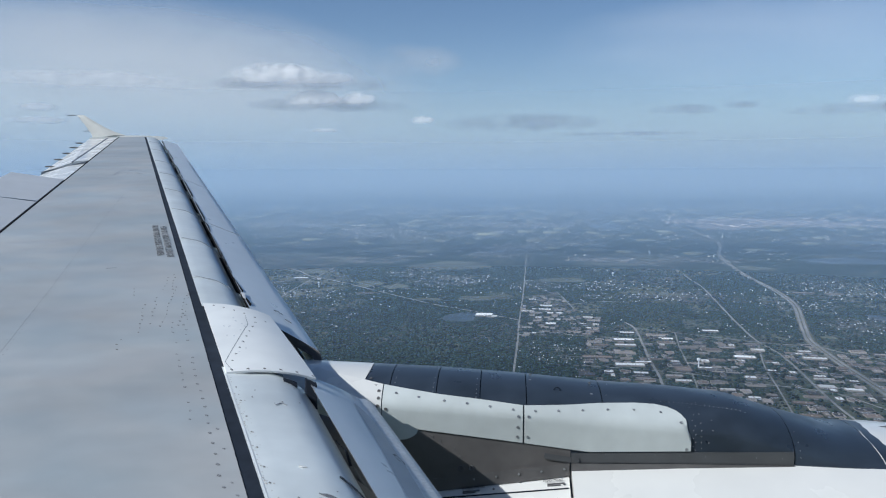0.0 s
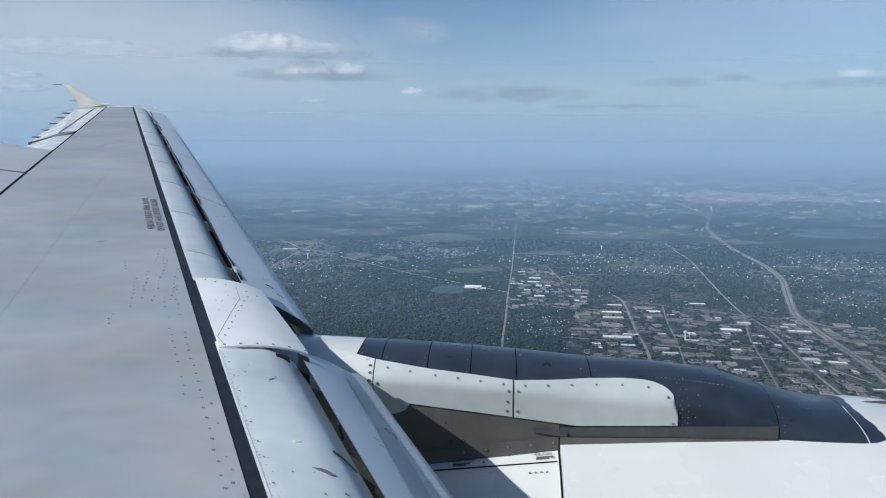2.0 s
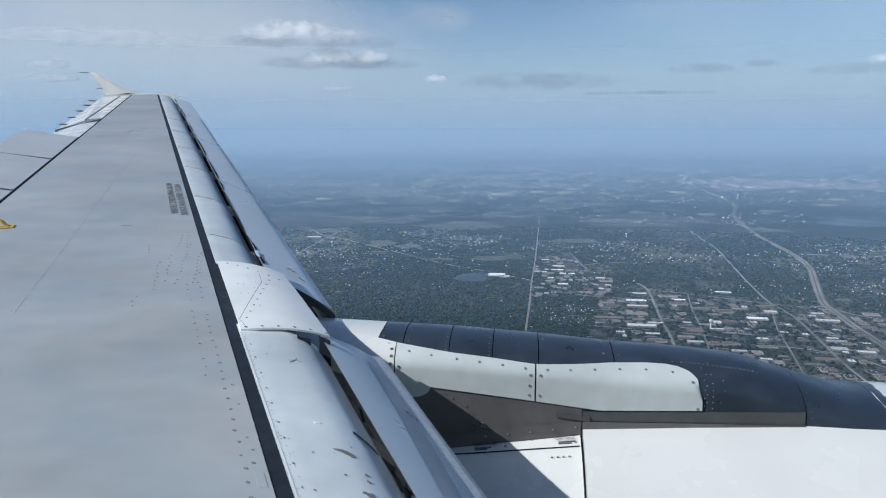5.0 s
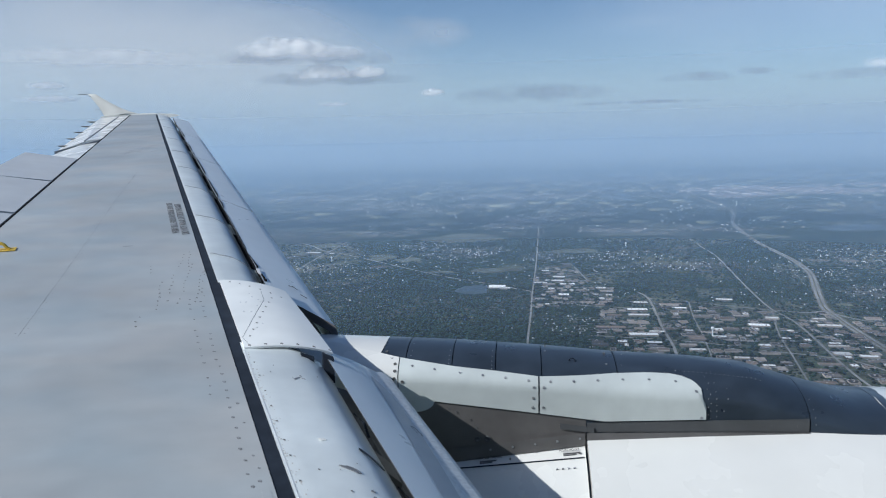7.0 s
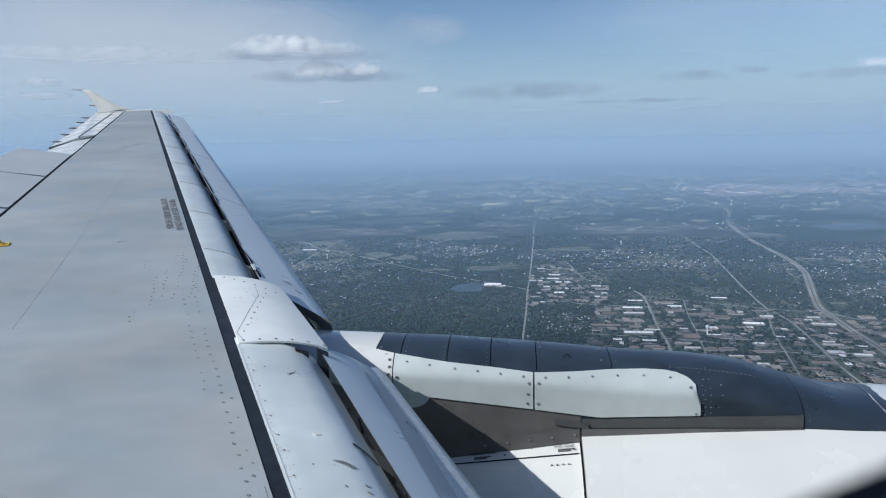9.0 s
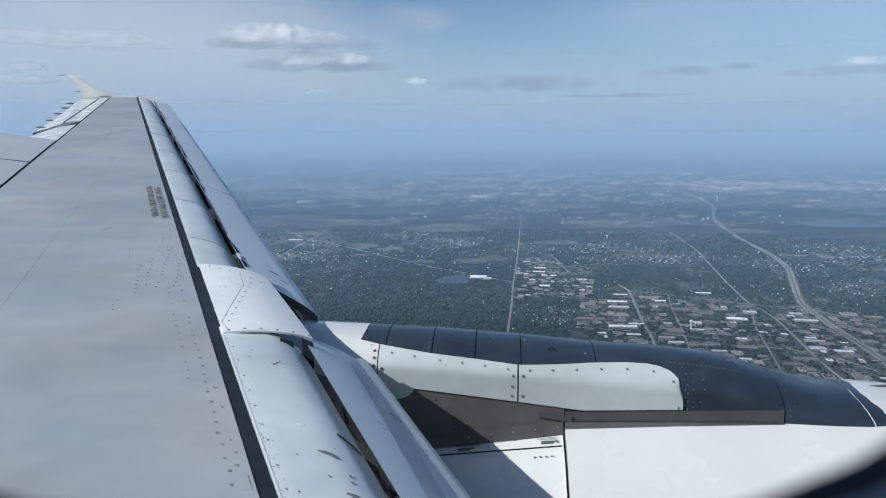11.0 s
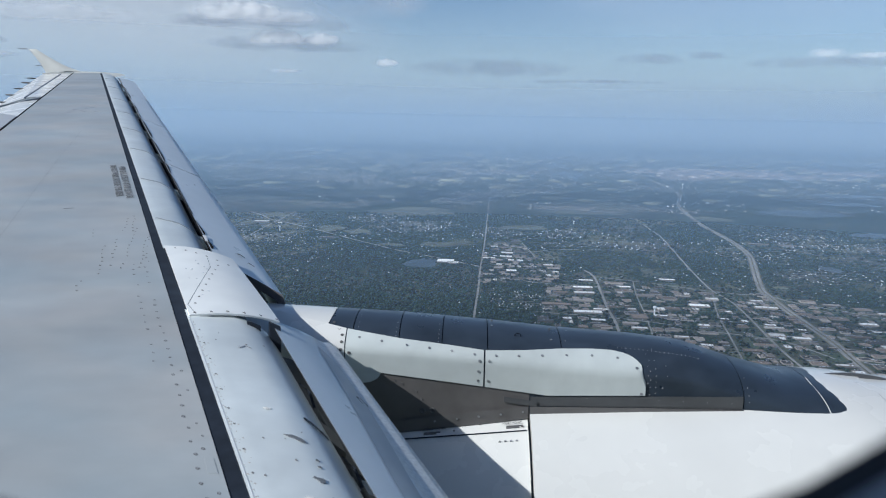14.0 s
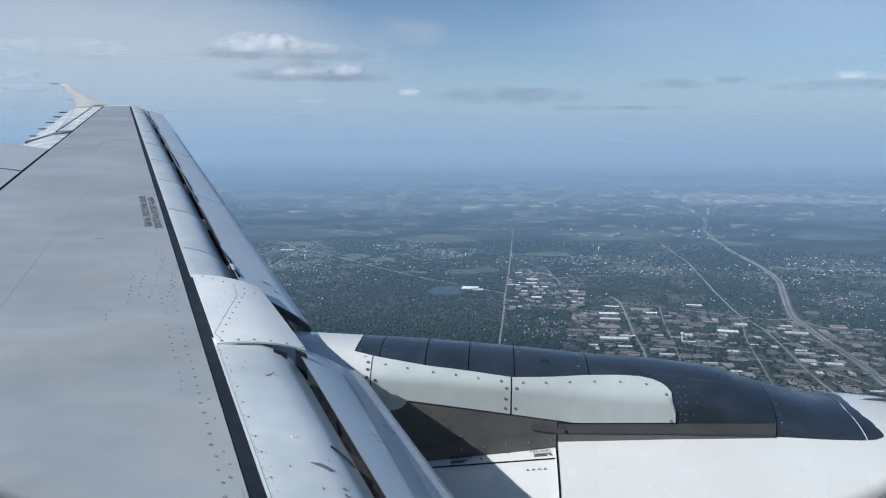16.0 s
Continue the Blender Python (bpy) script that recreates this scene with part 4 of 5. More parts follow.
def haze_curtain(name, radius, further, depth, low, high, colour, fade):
    """A leaning sheet with distance haze painted into its colour and opacity. It stands for the air between its radius
    and the next sheet, along the slope of each sight line down to the land.
    """
    m = bpy.data.materials.new("distance haze painted on a sheet")
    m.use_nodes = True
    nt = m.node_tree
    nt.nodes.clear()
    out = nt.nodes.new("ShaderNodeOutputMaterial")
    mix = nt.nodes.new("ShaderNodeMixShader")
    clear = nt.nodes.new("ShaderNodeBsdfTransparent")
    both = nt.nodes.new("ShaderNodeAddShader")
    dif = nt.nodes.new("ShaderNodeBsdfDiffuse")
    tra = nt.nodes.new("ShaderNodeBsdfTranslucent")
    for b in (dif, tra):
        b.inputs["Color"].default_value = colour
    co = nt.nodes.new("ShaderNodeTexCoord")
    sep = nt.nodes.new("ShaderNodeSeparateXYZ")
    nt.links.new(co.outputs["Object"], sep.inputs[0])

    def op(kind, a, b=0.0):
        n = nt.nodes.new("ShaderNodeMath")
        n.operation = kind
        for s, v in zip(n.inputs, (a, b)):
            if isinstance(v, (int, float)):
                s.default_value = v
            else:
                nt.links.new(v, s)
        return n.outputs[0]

    # ground distance reached below the horizon; above it the painted haze thins
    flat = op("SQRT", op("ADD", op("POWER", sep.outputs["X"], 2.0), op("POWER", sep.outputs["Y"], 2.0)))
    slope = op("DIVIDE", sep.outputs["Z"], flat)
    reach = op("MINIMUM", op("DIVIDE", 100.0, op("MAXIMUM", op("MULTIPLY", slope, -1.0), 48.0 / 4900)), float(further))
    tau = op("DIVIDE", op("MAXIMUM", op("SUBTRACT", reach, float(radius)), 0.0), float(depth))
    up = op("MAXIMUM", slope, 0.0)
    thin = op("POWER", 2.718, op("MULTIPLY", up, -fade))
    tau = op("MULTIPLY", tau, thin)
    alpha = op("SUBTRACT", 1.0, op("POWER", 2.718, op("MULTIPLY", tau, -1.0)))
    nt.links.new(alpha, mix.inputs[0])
    nt.links.new(clear.outputs[0], mix.inputs[1])
    nt.links.new(dif.outputs[0], both.inputs[0])
    nt.links.new(tra.outputs[0], both.inputs[1])
    nt.links.new(both.outputs[0], mix.inputs[2])
    nt.links.new(mix.outputs[0], out.inputs[0])
    verts, faces, seg = [], [], 24                  # a broad bank that leans away
    wide = 0.9 * radius + 260
    for k in range(seg + 1):
        x = wide * (2 * k / seg - 1)
        verts += [(x, radius, low), (x, radius + (high - low), high)]
    faces = [(2 * k, 2 * k + 2, 2 * k + 3, 2 * k + 1) for k in range(seg)]
    return tagged(mesh_object(name, verts, faces, m, None, "", 60), "leaning sheet with blue distance haze painted into it", "haze", kind="structure")


# haze is put into the sheets' own colours, paler for the farthest
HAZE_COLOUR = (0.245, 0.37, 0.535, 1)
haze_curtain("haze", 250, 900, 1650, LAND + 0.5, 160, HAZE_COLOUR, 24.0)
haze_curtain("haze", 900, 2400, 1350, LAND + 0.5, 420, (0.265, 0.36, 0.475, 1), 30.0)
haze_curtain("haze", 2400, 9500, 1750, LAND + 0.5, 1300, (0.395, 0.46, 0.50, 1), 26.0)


def ribbon(points, width, z):
    """A flat strip along a smooth line through the points."""
    pts = [Vector((x, y, 0)) for x, y in points]
    fine = []
    for i in range(len(pts) - 1):
        p0, p1, p2, p3 = pts[max(i - 1, 0)], pts[i], pts[i + 1], pts[min(i + 2, len(pts) - 1)]
        for k in range(8):
            t = k / 8
            fine.append(0.5 * ((2 * p1) + (p2 - p0) * t + (2 * p0 - 5 * p1 + 4 * p2 - p3) * t * t + (3 * p1 - p0 - 3 * p2 + p3) * t ** 3))
    fine.append(pts[-1])
    verts = []
    for i, p in enumerate(fine):
        d = (fine[min(i + 1, len(fine) - 1)] - fine[max(i - 1, 0)]).normalized()
        s = Vector((d.y, -d.x, 0)) * width / 2
        for q, zz in ((p - s, LAND + z), (p + s, LAND + z), (p + s, LAND - 0.2), (p - s, LAND - 0.2)):
            verts.append((q.x, q.y, zz))
    faces = []
    for i in range(len(fine) - 1):
        a, b = 4 * i, 4 * i + 4
        faces += [(a, a + 1, b + 1, b), (a + 1, a + 2, b + 2, b + 1), (a + 3, a, b, b + 3)]
    return verts, faces


ROADS = [
    ("highway", [(405, 1756), (400, 1522), (377, 1328), (364, 1187), (342, 1080), (305, 968), (286, 879), (269, 774), (260, 678), (253, 632), (244, 592), (228, 545), (214, 505), (203, 471), (199, 445), (195, 415), (192, 384), (189, 355), (183, 322), (177, 282)], 1.6, "pale dual highway curving through the suburbs"),
    ("road", [(91, 1153), (72, 944), (57, 764), (45, 626), (36, 530), (30, 458), (25, 404), (21, 350)], 1.6, "straight pale road between woods and works"),
    ("road", [(-278, 953), (-233, 895), (-173, 811), (-151, 767), (-134, 748), (-110, 718), (-66, 657), (-45, 628), (-21, 597), (4, 572), (36, 536)], 2.2, "pale road crossing the woods"),
    ("road", [(-130, 1026), (-128, 969), (-135, 899), (-139, 814), (-142, 764), (-145, 727), (-148, 666), (-148, 591)], 2.0, "pale road running away through houses"),
    ("track", [(-39, 593), (-40, 506), (-42, 447), (-43, 394)], 0.7, "narrow lane through dense woods"),
    ("lane", [(-66, 679), (-60, 723), (-50, 768)], 1.1, "short pale lane between houses"),
    ("road", [(106, 528), (108, 507), (103, 462), (98, 422), (95, 389), (90, 354)], 2.0, "grey road between warehouses"),
    ("road", [(217, 852), (209, 756), (204, 687), (187, 579), (179, 526), (172, 472), (172, 436), (167, 396), (162, 364), (158, 334), (156, 304)], 1.7, "long grey road through the works"),
    ("lane", [(76, 664), (78, 623), (79, 576)], 1.2, "pale lane bending past the works"),
    ("road", [(108, 507), (128, 495), (149, 481), (171, 466), (188, 459), (201, 461)], 1.4, "grey cross road at the edge of the works"),
    ("road", [(226, 622), (249, 635), (256, 621), (271, 622), (285, 615), (310, 612)], 1.5, "pale cross road over the highway"),
    ("road", [(200, 460), (207, 441), (217, 429), (227, 418), (238, 406)], 1.5, "pale slip road leaving the highway"),
    ("lane", [(99, 328), (107, 364), (115, 408), (121, 448), (130, 493)], 1.1, "grey lane between works buildings"),
    ("road", [(58, 409), (76, 404), (96, 398), (116, 389), (136, 375), (154, 366), (168, 355), (177, 331)], 1.3, "grey cross road between works buildings"),
    ("lane", [(33, 492), (53, 493), (73, 483), (104, 475)], 1.1, "grey lane between works buildings"),
    ("lane", [(171, 466), (154, 410), (144, 365), (134, 321)], 1.1, "grey lane between works buildings"),
    ("lane", [(34, 586), (72, 596), (96, 610), (118, 615)], 1.2, "pale lane along the woods"),
    ("road", [(-420, 1290), (-120, 1330), (160, 1390), (420, 1420), (700, 1400)], 1.8, "faint far road over the plain"),
]
def beside(points, by):
    """The same line moved sideways."""
    out = []
    for i, (x, y) in enumerate(points):
        (x0, y0), (x1, y1) = points[max(i - 1, 0)], points[min(i + 1, len(points) - 1)]
        d = math.hypot(x1 - x0, y1 - y0)
        out.append((x + by * (y1 - y0) / d, y - by * (x1 - x0) / d))
    return out


TRACK = plain("shaded dirt track", (0.05, 0.052, 0.045), 0.95, 0.2, 0.3)
VERGE = plain("dry mown verge", (0.13, 0.125, 0.085), 0.95, 0.25, 0.2)
for i, (name, pts, width, label) in enumerate(ROADS):
    if name == "highway":
        v, f = ribbon(pts, 5.8, 0.03)
        tagged(mesh_object("verge", v, f, VERGE), "dry mown verge of the highway", "verge", kind="structure")
    for by in ((-1.25, 1.25) if name == "highway" else (0,)):
        v, f = ribbon(beside(pts, by) if by else pts, width if by else 0.72 * width, 0.06 + 0.004 * i)
        tagged(mesh_object(name, v, f, TRACK if name == "track" else ROAD), label, "road", kind="structure")


def blob(cx, cy, rx, ry, seed, z, name, mat, label, category):
    rnd = random.Random(seed)
    ph = [rnd.uniform(0, 6.28) for _ in range(4)]
    n = 40
    ring = []
    for k in range(n):
        t = 2 * math.pi * k / n
        r = 1 + 0.16 * math.sin(2 * t + ph[0]) + 0.13 * math.sin(3 * t + ph[1]) + 0.08 * math.sin(5 * t + ph[2]) + 0.05 * math.sin(9 * t + ph[3])
        ring.append((cx + rx * r * math.cos(t), cy + ry * r * math.sin(t)))
    verts = [(x, y, LAND + z) for x, y in ring] + [(x, y, LAND - 0.2) for x, y in ring]
    faces = [tuple(range(n))] + [(k, (k + 1) % n, n + (k + 1) % n, n + k) for k in range(n)]
    tagged(mesh_object(name, verts, faces, mat), label, category, kind="structure")


CLEARINGS = [(-17, 852, 44, 38), (89, 737, 21, 17), (-78, 1154, 36, 45), (-81, 1035, 58, 40), (-136, 1018, 12, 20), (-206, 969, 34, 26), (-86, 712, 15, 18), (-60, 693, 13, 14), (120, 1202, 24, 30), (298, 825, 18, 22), (161, 862, 34, 12), (13, 630, 20, 12), (210, 961, 13, 36), (218, 480, 6, 4), (-155, 804, 18, 14), (-29, 624, 12, 7)]
LAKES = [(-4, 545, 13, 17), (258, 1466, 26, 110), (267, 1725, 34, 60), (421, 891, 46, 36), (592, 1122, 50, 28), (535, 1000, 37, 22), (411, 720, 24, 15), (282, 545, 6, 14)]
for i, (cx, cy, rx, ry) in enumerate(LAKES):
    blob(cx, cy, rx, ry, i, 0.04, "lake", LAKE, "dull blue lake among woods", "lake")
TOWN = plain("far pale town", (0.23, 0.19, 0.165), 0.9, 0.35, 0.06)
for i, (cx, cy, rx, ry) in enumerate([(600, 1560, 165, 150), (470, 1440, 70, 60), (850, 1640, 80, 120)]):
    blob(cx, cy, rx, ry, 61 + i, 0.05 + 0.01 * i, "town_ground", TOWN, "pale built-up ground of a far town", "town")
for i, (cx, cy, rx, ry) in enumerate([(-260, 1500, 70, 60), (60, 1750, 110, 70), (-420, 1250, 60, 50), (330, 2000, 160, 80), (-120, 2300, 160, 90), (250, 1709, 49, 30), (-284, 2000, 60, 60)]):
    blob(cx, cy, rx, ry, 40 + i, 0.03, "meadow", MEADOW, "pale green-brown field among woods", "meadow")
for i, (cx, cy, rx, ry) in enumerate(CLEARINGS):
    blob(cx, cy, rx, ry, 20 + i, 0.035, "meadow", MEADOW, "dry olive-brown meadow between woods", "meadow")


# ---- works, houses and woods ----
ZONES = [
    [(45, 638), (76, 664), (80, 572), (94, 537), (84, 486), (35, 483)],
    [(75, 494), (106, 526), (130, 500), (176, 479), (201, 461), (215, 446), (255, 414), (173, 262), (106, 300), (85, 345), (57, 388)],
    [(147, 540), (174, 538), (160, 503), (140, 508)],
    [(239, 646), (253, 641), (230, 563), (205, 530), (215, 585)],
    [(265, 672), (312, 675), (297, 627), (262, 627)],
]


def inside(x, y, poly):
    hit = False
    for (x0, y0), (x1, y1) in zip(poly, poly[1:] + poly[:1]):
        if (y0 > y) != (y1 > y) and x < (x1 - x0) * (y - y0) / (y1 - y0) + x0:
            hit = not hit
    return hit


def in_works(x, y):
    return any(inside(x, y, z) for z in ZONES)


YARD = plain("grey-brown yards and lawns", (0.085, 0.085, 0.066), 0.9, 0.6, 0.25, second=(0.045, 0.062, 0.038))
for zone in ZONES:
    n = len(zone)
    verts = [(x, y, LAND + 0.02) for x, y in zone] + [(x, y, LAND - 0.2) for x, y in zone]
    tagged(mesh_object("pavement", verts, [tuple(range(n))] + [(k, (k + 1) % n, n + (k + 1) % n, n + k) for k in range(n)], YARD), "grey-brown yards and lawns round the works", "pavement", kind="structure")

WALL_MAT = plain("pale building wall", (0.24, 0.21, 0.185), 0.8, 0.1, 0.6, per_object=0.75)
ROOF_MATS = [plain("white membrane roof", (0.88, 0.87, 0.84), 0.7, 0.06, 0.5, per_object=0.25), plain("pale grey roof", (0.30, 0.265, 0.235), 0.8, 0.14, 0.5, per_object=0.4), plain("tan gravel roof", (0.20, 0.155, 0.125), 0.9, 0.12, 0.5, per_object=0.4), plain("dark tar roof", (0.06, 0.06, 0.063), 0.9, 0.12, 0.5, per_object=0.3)]
ROOF_WORDS = ["white flat-roofed warehouse among yards", "pale grey flat-roofed works building", "tan gravel-roofed works building", "dark tar-roofed works building"]


UNIT_MESH = bpy.data.meshes.new("roof_unit")
UNIT_MESH.from_pydata([(sx * g, sy * g, z) for z, g in ((0, 1), (0.85, 1), (1, 0.85)) for sx, sy in ((-1, -1), (1, -1), (1, 1), (-1, 1))], [], [(a + k, a + (k + 1) % 4, a + 4 + (k + 1) % 4, a + 4 + k) for a in (0, 4) for k in range(4)] + [(8, 9, 10, 11)])
UNIT_MESH.materials.append(ROOF_MATS[1])


def warehouse(x, y, w, d, h, turn, roof):
    """A low building: walls with a parapet, a set-in roof and roof units."""
    verts, faces = [], []
    t = 0.2
    for z, g in ((0, 0), (h, 0), (h, t), (h - 0.15, t)):
        verts += [(sx * (w / 2 - g), sy * (d / 2 - g), z) for sx, sy in ((-1, -1), (1, -1), (1, 1), (-1, 1))]
    for a in (0, 4, 8):
        faces += [(a + k, a + (k + 1) % 4, a + 4 + (k + 1) % 4, a + 4 + k) for k in range(4)]
    ob = mesh_object("warehouse", verts, faces, [WALL_MAT])
    ob.matrix_world = pose(x, y, LAND, 0, 0, turn)
    tagged(ob, ROOF_WORDS[roof], "warehouse", "works buildings")
    mesh_object("roof", [(sx * (w / 2 - 0.18), sy * (d / 2 - 0.18), h - 0.1) for sx, sy in ((-1, -1), (1, -1), (1, 1), (-1, 1))] + [(sx * (w / 2 - 0.18), sy * (d / 2 - 0.18), h - 0.14) for sx, sy in ((-1, -1), (1, -1), (1, 1), (-1, 1))], [(0, 1, 2, 3), (4, 7, 6, 5)] + [(k, 4 + k, 4 + (k + 1) % 4, (k + 1) % 4) for k in range(4)], ROOF_MATS[roof], ob)
    rr = random.Random(int(x * 31 + y * 17))
    for _ in range(rr.randint(2, 4)):
        unit = new("roof_unit", UNIT_MESH)
        q = rr.uniform(0.18, 0.4)
        unit.parent = ob
        unit.location = (rr.uniform(-0.38, 0.38) * w, rr.uniform(-0.38, 0.38) * d, h - 0.1)
        unit.scale = (q, q * 0.7, 0.28)
    return ob


ROAD_LINES = [(beside(p, 0.001), w) for _, p, w, _ in ROADS]


def near_road(x, y, gap):
    for pts, w in ROAD_LINES:
        lim = gap + (3.2 if w > 2.25 else w / 2)
        for (x0, y0), (x1, y1) in zip(pts, pts[1:]):
            dx, dy = x1 - x0, y1 - y0
            k = min(max(((x - x0) * dx + (y - y0) * dy) / (dx * dx + dy * dy), 0), 1)
            if (x - x0 - k * dx) ** 2 + (y - y0 - k * dy) ** 2 < lim * lim:
                return True
    return False


placed = []
WORKS = [(13, 554, 12, 11, 0), (18, 548, 8, 6, 0), (-156, 750, 14, 6, 0), (-137, 740, 4, 5, 0), (-163, 926, 20, 5, 1), (-201, 1489, 30, 12, 0), (-81, 656, 16, 3, 1), (94, 471, 12, 5, 0), (92, 456, 12, 4.5, 0), (100, 492, 9, 4, 0), (85, 409, 15, 5.5, 0), (71, 426, 16, 5, 2), (88, 436, 11, 4, 1), (60, 592, 9, 6, 0), (42, 578, 4, 4, 1), (56, 521, 7, 6, 0), (48, 531, 6, 5, 1), (77, 520, 4, 4, 0), (85, 518, 4, 4, 0), (153, 498, 10, 4, 0), (150, 427, 11, 5.5, 0), (163, 444, 7, 4.5, 0), (186, 424, 12, 4.5, 0), (187, 440, 7, 4, 0), (138, 384, 5.4, 4, 0), (276, 655, 17, 5, 1), (298, 650, 14, 5, 1), (153, 397, 4.5, 3, 0), (161, 413, 3.6, 3, 0), (110, 416, 4.6, 3.5, 0), (102, 386, 8, 4, 1), (104, 377, 7.7, 3.4, 0), (117, 463, 10, 5, 2), (127, 451, 9.5, 5, 1), (137, 444, 10.5, 7, 2), (177, 362, 8, 4, 0), (172, 386, 5.7, 3.5, 0), (224, 390, 8.7, 4, 0), (226, 432, 9.6, 4, 1), (184, 377, 4.2, 3, 0), (76, 466, 8.5, 4, 1), (78, 456, 8.3, 4, 2), (88, 378, 5.5, 4, 2), (117, 485, 13, 4, 2), (216, 440, 8, 5, 2), (110, 400, 8, 9, 2), (133, 419, 7.6, 5, 2)]
for x, y, w, d, roof in WORKS:
    warehouse(x, y, w, d, 0.75, -5 if x < 150 else -10, roof)
    placed.append((x, y, w / 2 + 0.6, d / 2 + 0.8))
rnd = random.Random(11)
for zone, lean in zip(ZONES, (-5, -7, -8, -10, -12)):
    turn = radians(lean)
    for row in range(60):
        v = 250 + row * 7.6 + rnd.uniform(-1.5, 1.5)
        u = -40 + rnd.uniform(0, 5)
        while u < 360 and len(placed) < 340:
            w, d = rnd.choice((rnd.uniform(2, 5), rnd.uniform(4, 9.5))), rnd.uniform(2.2, 5.4)
            x, y = (u + w / 2) * math.cos(turn) - v * math.sin(turn), (u + w / 2) * math.sin(turn) + v * math.cos(turn) + rnd.uniform(-2.4, 2.4)
            u += w + rnd.choice((0.9, 1.6, 3.5, 7.0))
            if not inside(x, y, zone) or rnd.random() < 0.14 or near_road(x, y, max(w * 0.36, d * 0.5)):
                continue
            if any(abs(x - a) < w / 2 + p and abs(y - b) < d / 2 + q for a, b, p, q in placed):
                continue
            long_way = rnd.random() < 0.3 and w < 7
            warehouse(x, y, w, d, rnd.uniform(0.4, 0.75), lean + (90 if long_way else 0), rnd.choices((0, 1, 2, 3), (0.15, 0.17, 0.36, 0.32))[0])
            placed.append((x, y, w / 2, d / 2 + 0.6))

# car parks beside the works, and the cars on them
lots, cars = [], []
for x, y, p, q in placed:
    if y > 700:
        continue
    for _ in range(2):
        cx, cy = x + rnd.uniform(-0.8, 0.8) * p, y + rnd.choice((-1, 1)) * (q + rnd.uniform(0.8, 1.4))
        lots.append((cx, cy, rnd.uniform(0.5, 1.0) * p, rnd.uniform(0.7, 1.3)))
        for _ in range(rnd.randint(6, 16)):
            cars.append((cx + rnd.uniform(-0.9, 0.9) * lots[-1][2], cy + rnd.choice((-0.5, 0.0, 0.5)) * lots[-1][3]))
verts, faces = [], []
for cx, cy, hw, hd in lots:
    b = len(verts)
    z = LAND + 0.03 + 0.0004 * (b // 4)
    verts += [(cx - hw, cy - hd, z), (cx + hw, cy - hd, z), (cx + hw, cy + hd, z), (cx - hw, cy + hd, z)]
    faces.append((b, b + 1, b + 2, b + 3))
tagged(mesh_object("car_parks", verts, faces, plain("worn car park asphalt", (0.115, 0.112, 0.11), 0.9, 0.15, 0.5, per_island=0.5)), "grey asphalt car parks beside works buildings", "car parks", kind="stuff")
verts, faces = [], []
for cx, cy in cars:
    b = len(verts)
    for z, g in ((0.18, 1.0), (0.26, 1.0), (0.33, 0.55)):
        verts += [(cx + sx * 0.11, cy + sy * 0.24 * g, LAND + z) for sx, sy in ((-1, -1), (1, -1), (1, 1), (-1, 1))]
    faces += [(b + e + k, b + e + (k + 1) % 4, b + e + 4 + (k + 1) % 4, b + e + 4 + k) for e in (0, 4) for k in range(4)] + [(b + 8, b + 9, b + 10, b + 11)]
tagged(mesh_object("parked_cars", verts, faces, plain("car paint", (0.30, 0.31, 0.33), 0.35, 0.02, 0.5, per_island=0.95)), "rows of small parked cars", "cars", kind="stuff")

TOWER_WHITE = plain("white water tower paint", (0.8, 0.8, 0.8), 0.5, 0.03, 0.5)
for x, y, h in ((119, 405, 5.0), (-128, 690, 4.6), (179, 1823, 12.0), (383, 1199, 8.0), (140, 759, 4.4)):
    g = h / 5.2
    tower = mesh_object("water_tower", [(0.4 * g * math.cos(t), 0.4 * g * math.sin(t), z) for z in (0, h * 0.7) for t in (math.pi / 6 * k for k in range(12))], [(k, (k + 1) % 12, 12 + (k + 1) % 12, 12 + k) for k in range(12)], TOWER_WHITE, None, "", 40)
    tower.location = (x, y, LAND)
    tagged(tower, "white water tower standing among trees", "water tower", "water towers")
    prof = [(0.5, 0.66), (1.2, 0.76), (1.45, 0.85), (1.2, 0.94), (0.6, 1.0), (0.02, 1.01)]
    loft("tank", [[(0.72 * r * g * math.cos(t), 0.72 * r * g * math.sin(t), z * h) for t in (math.pi / 7 * k for k in range(14))] for r, z in prof], TOWER_WHITE, tower, "", 60)


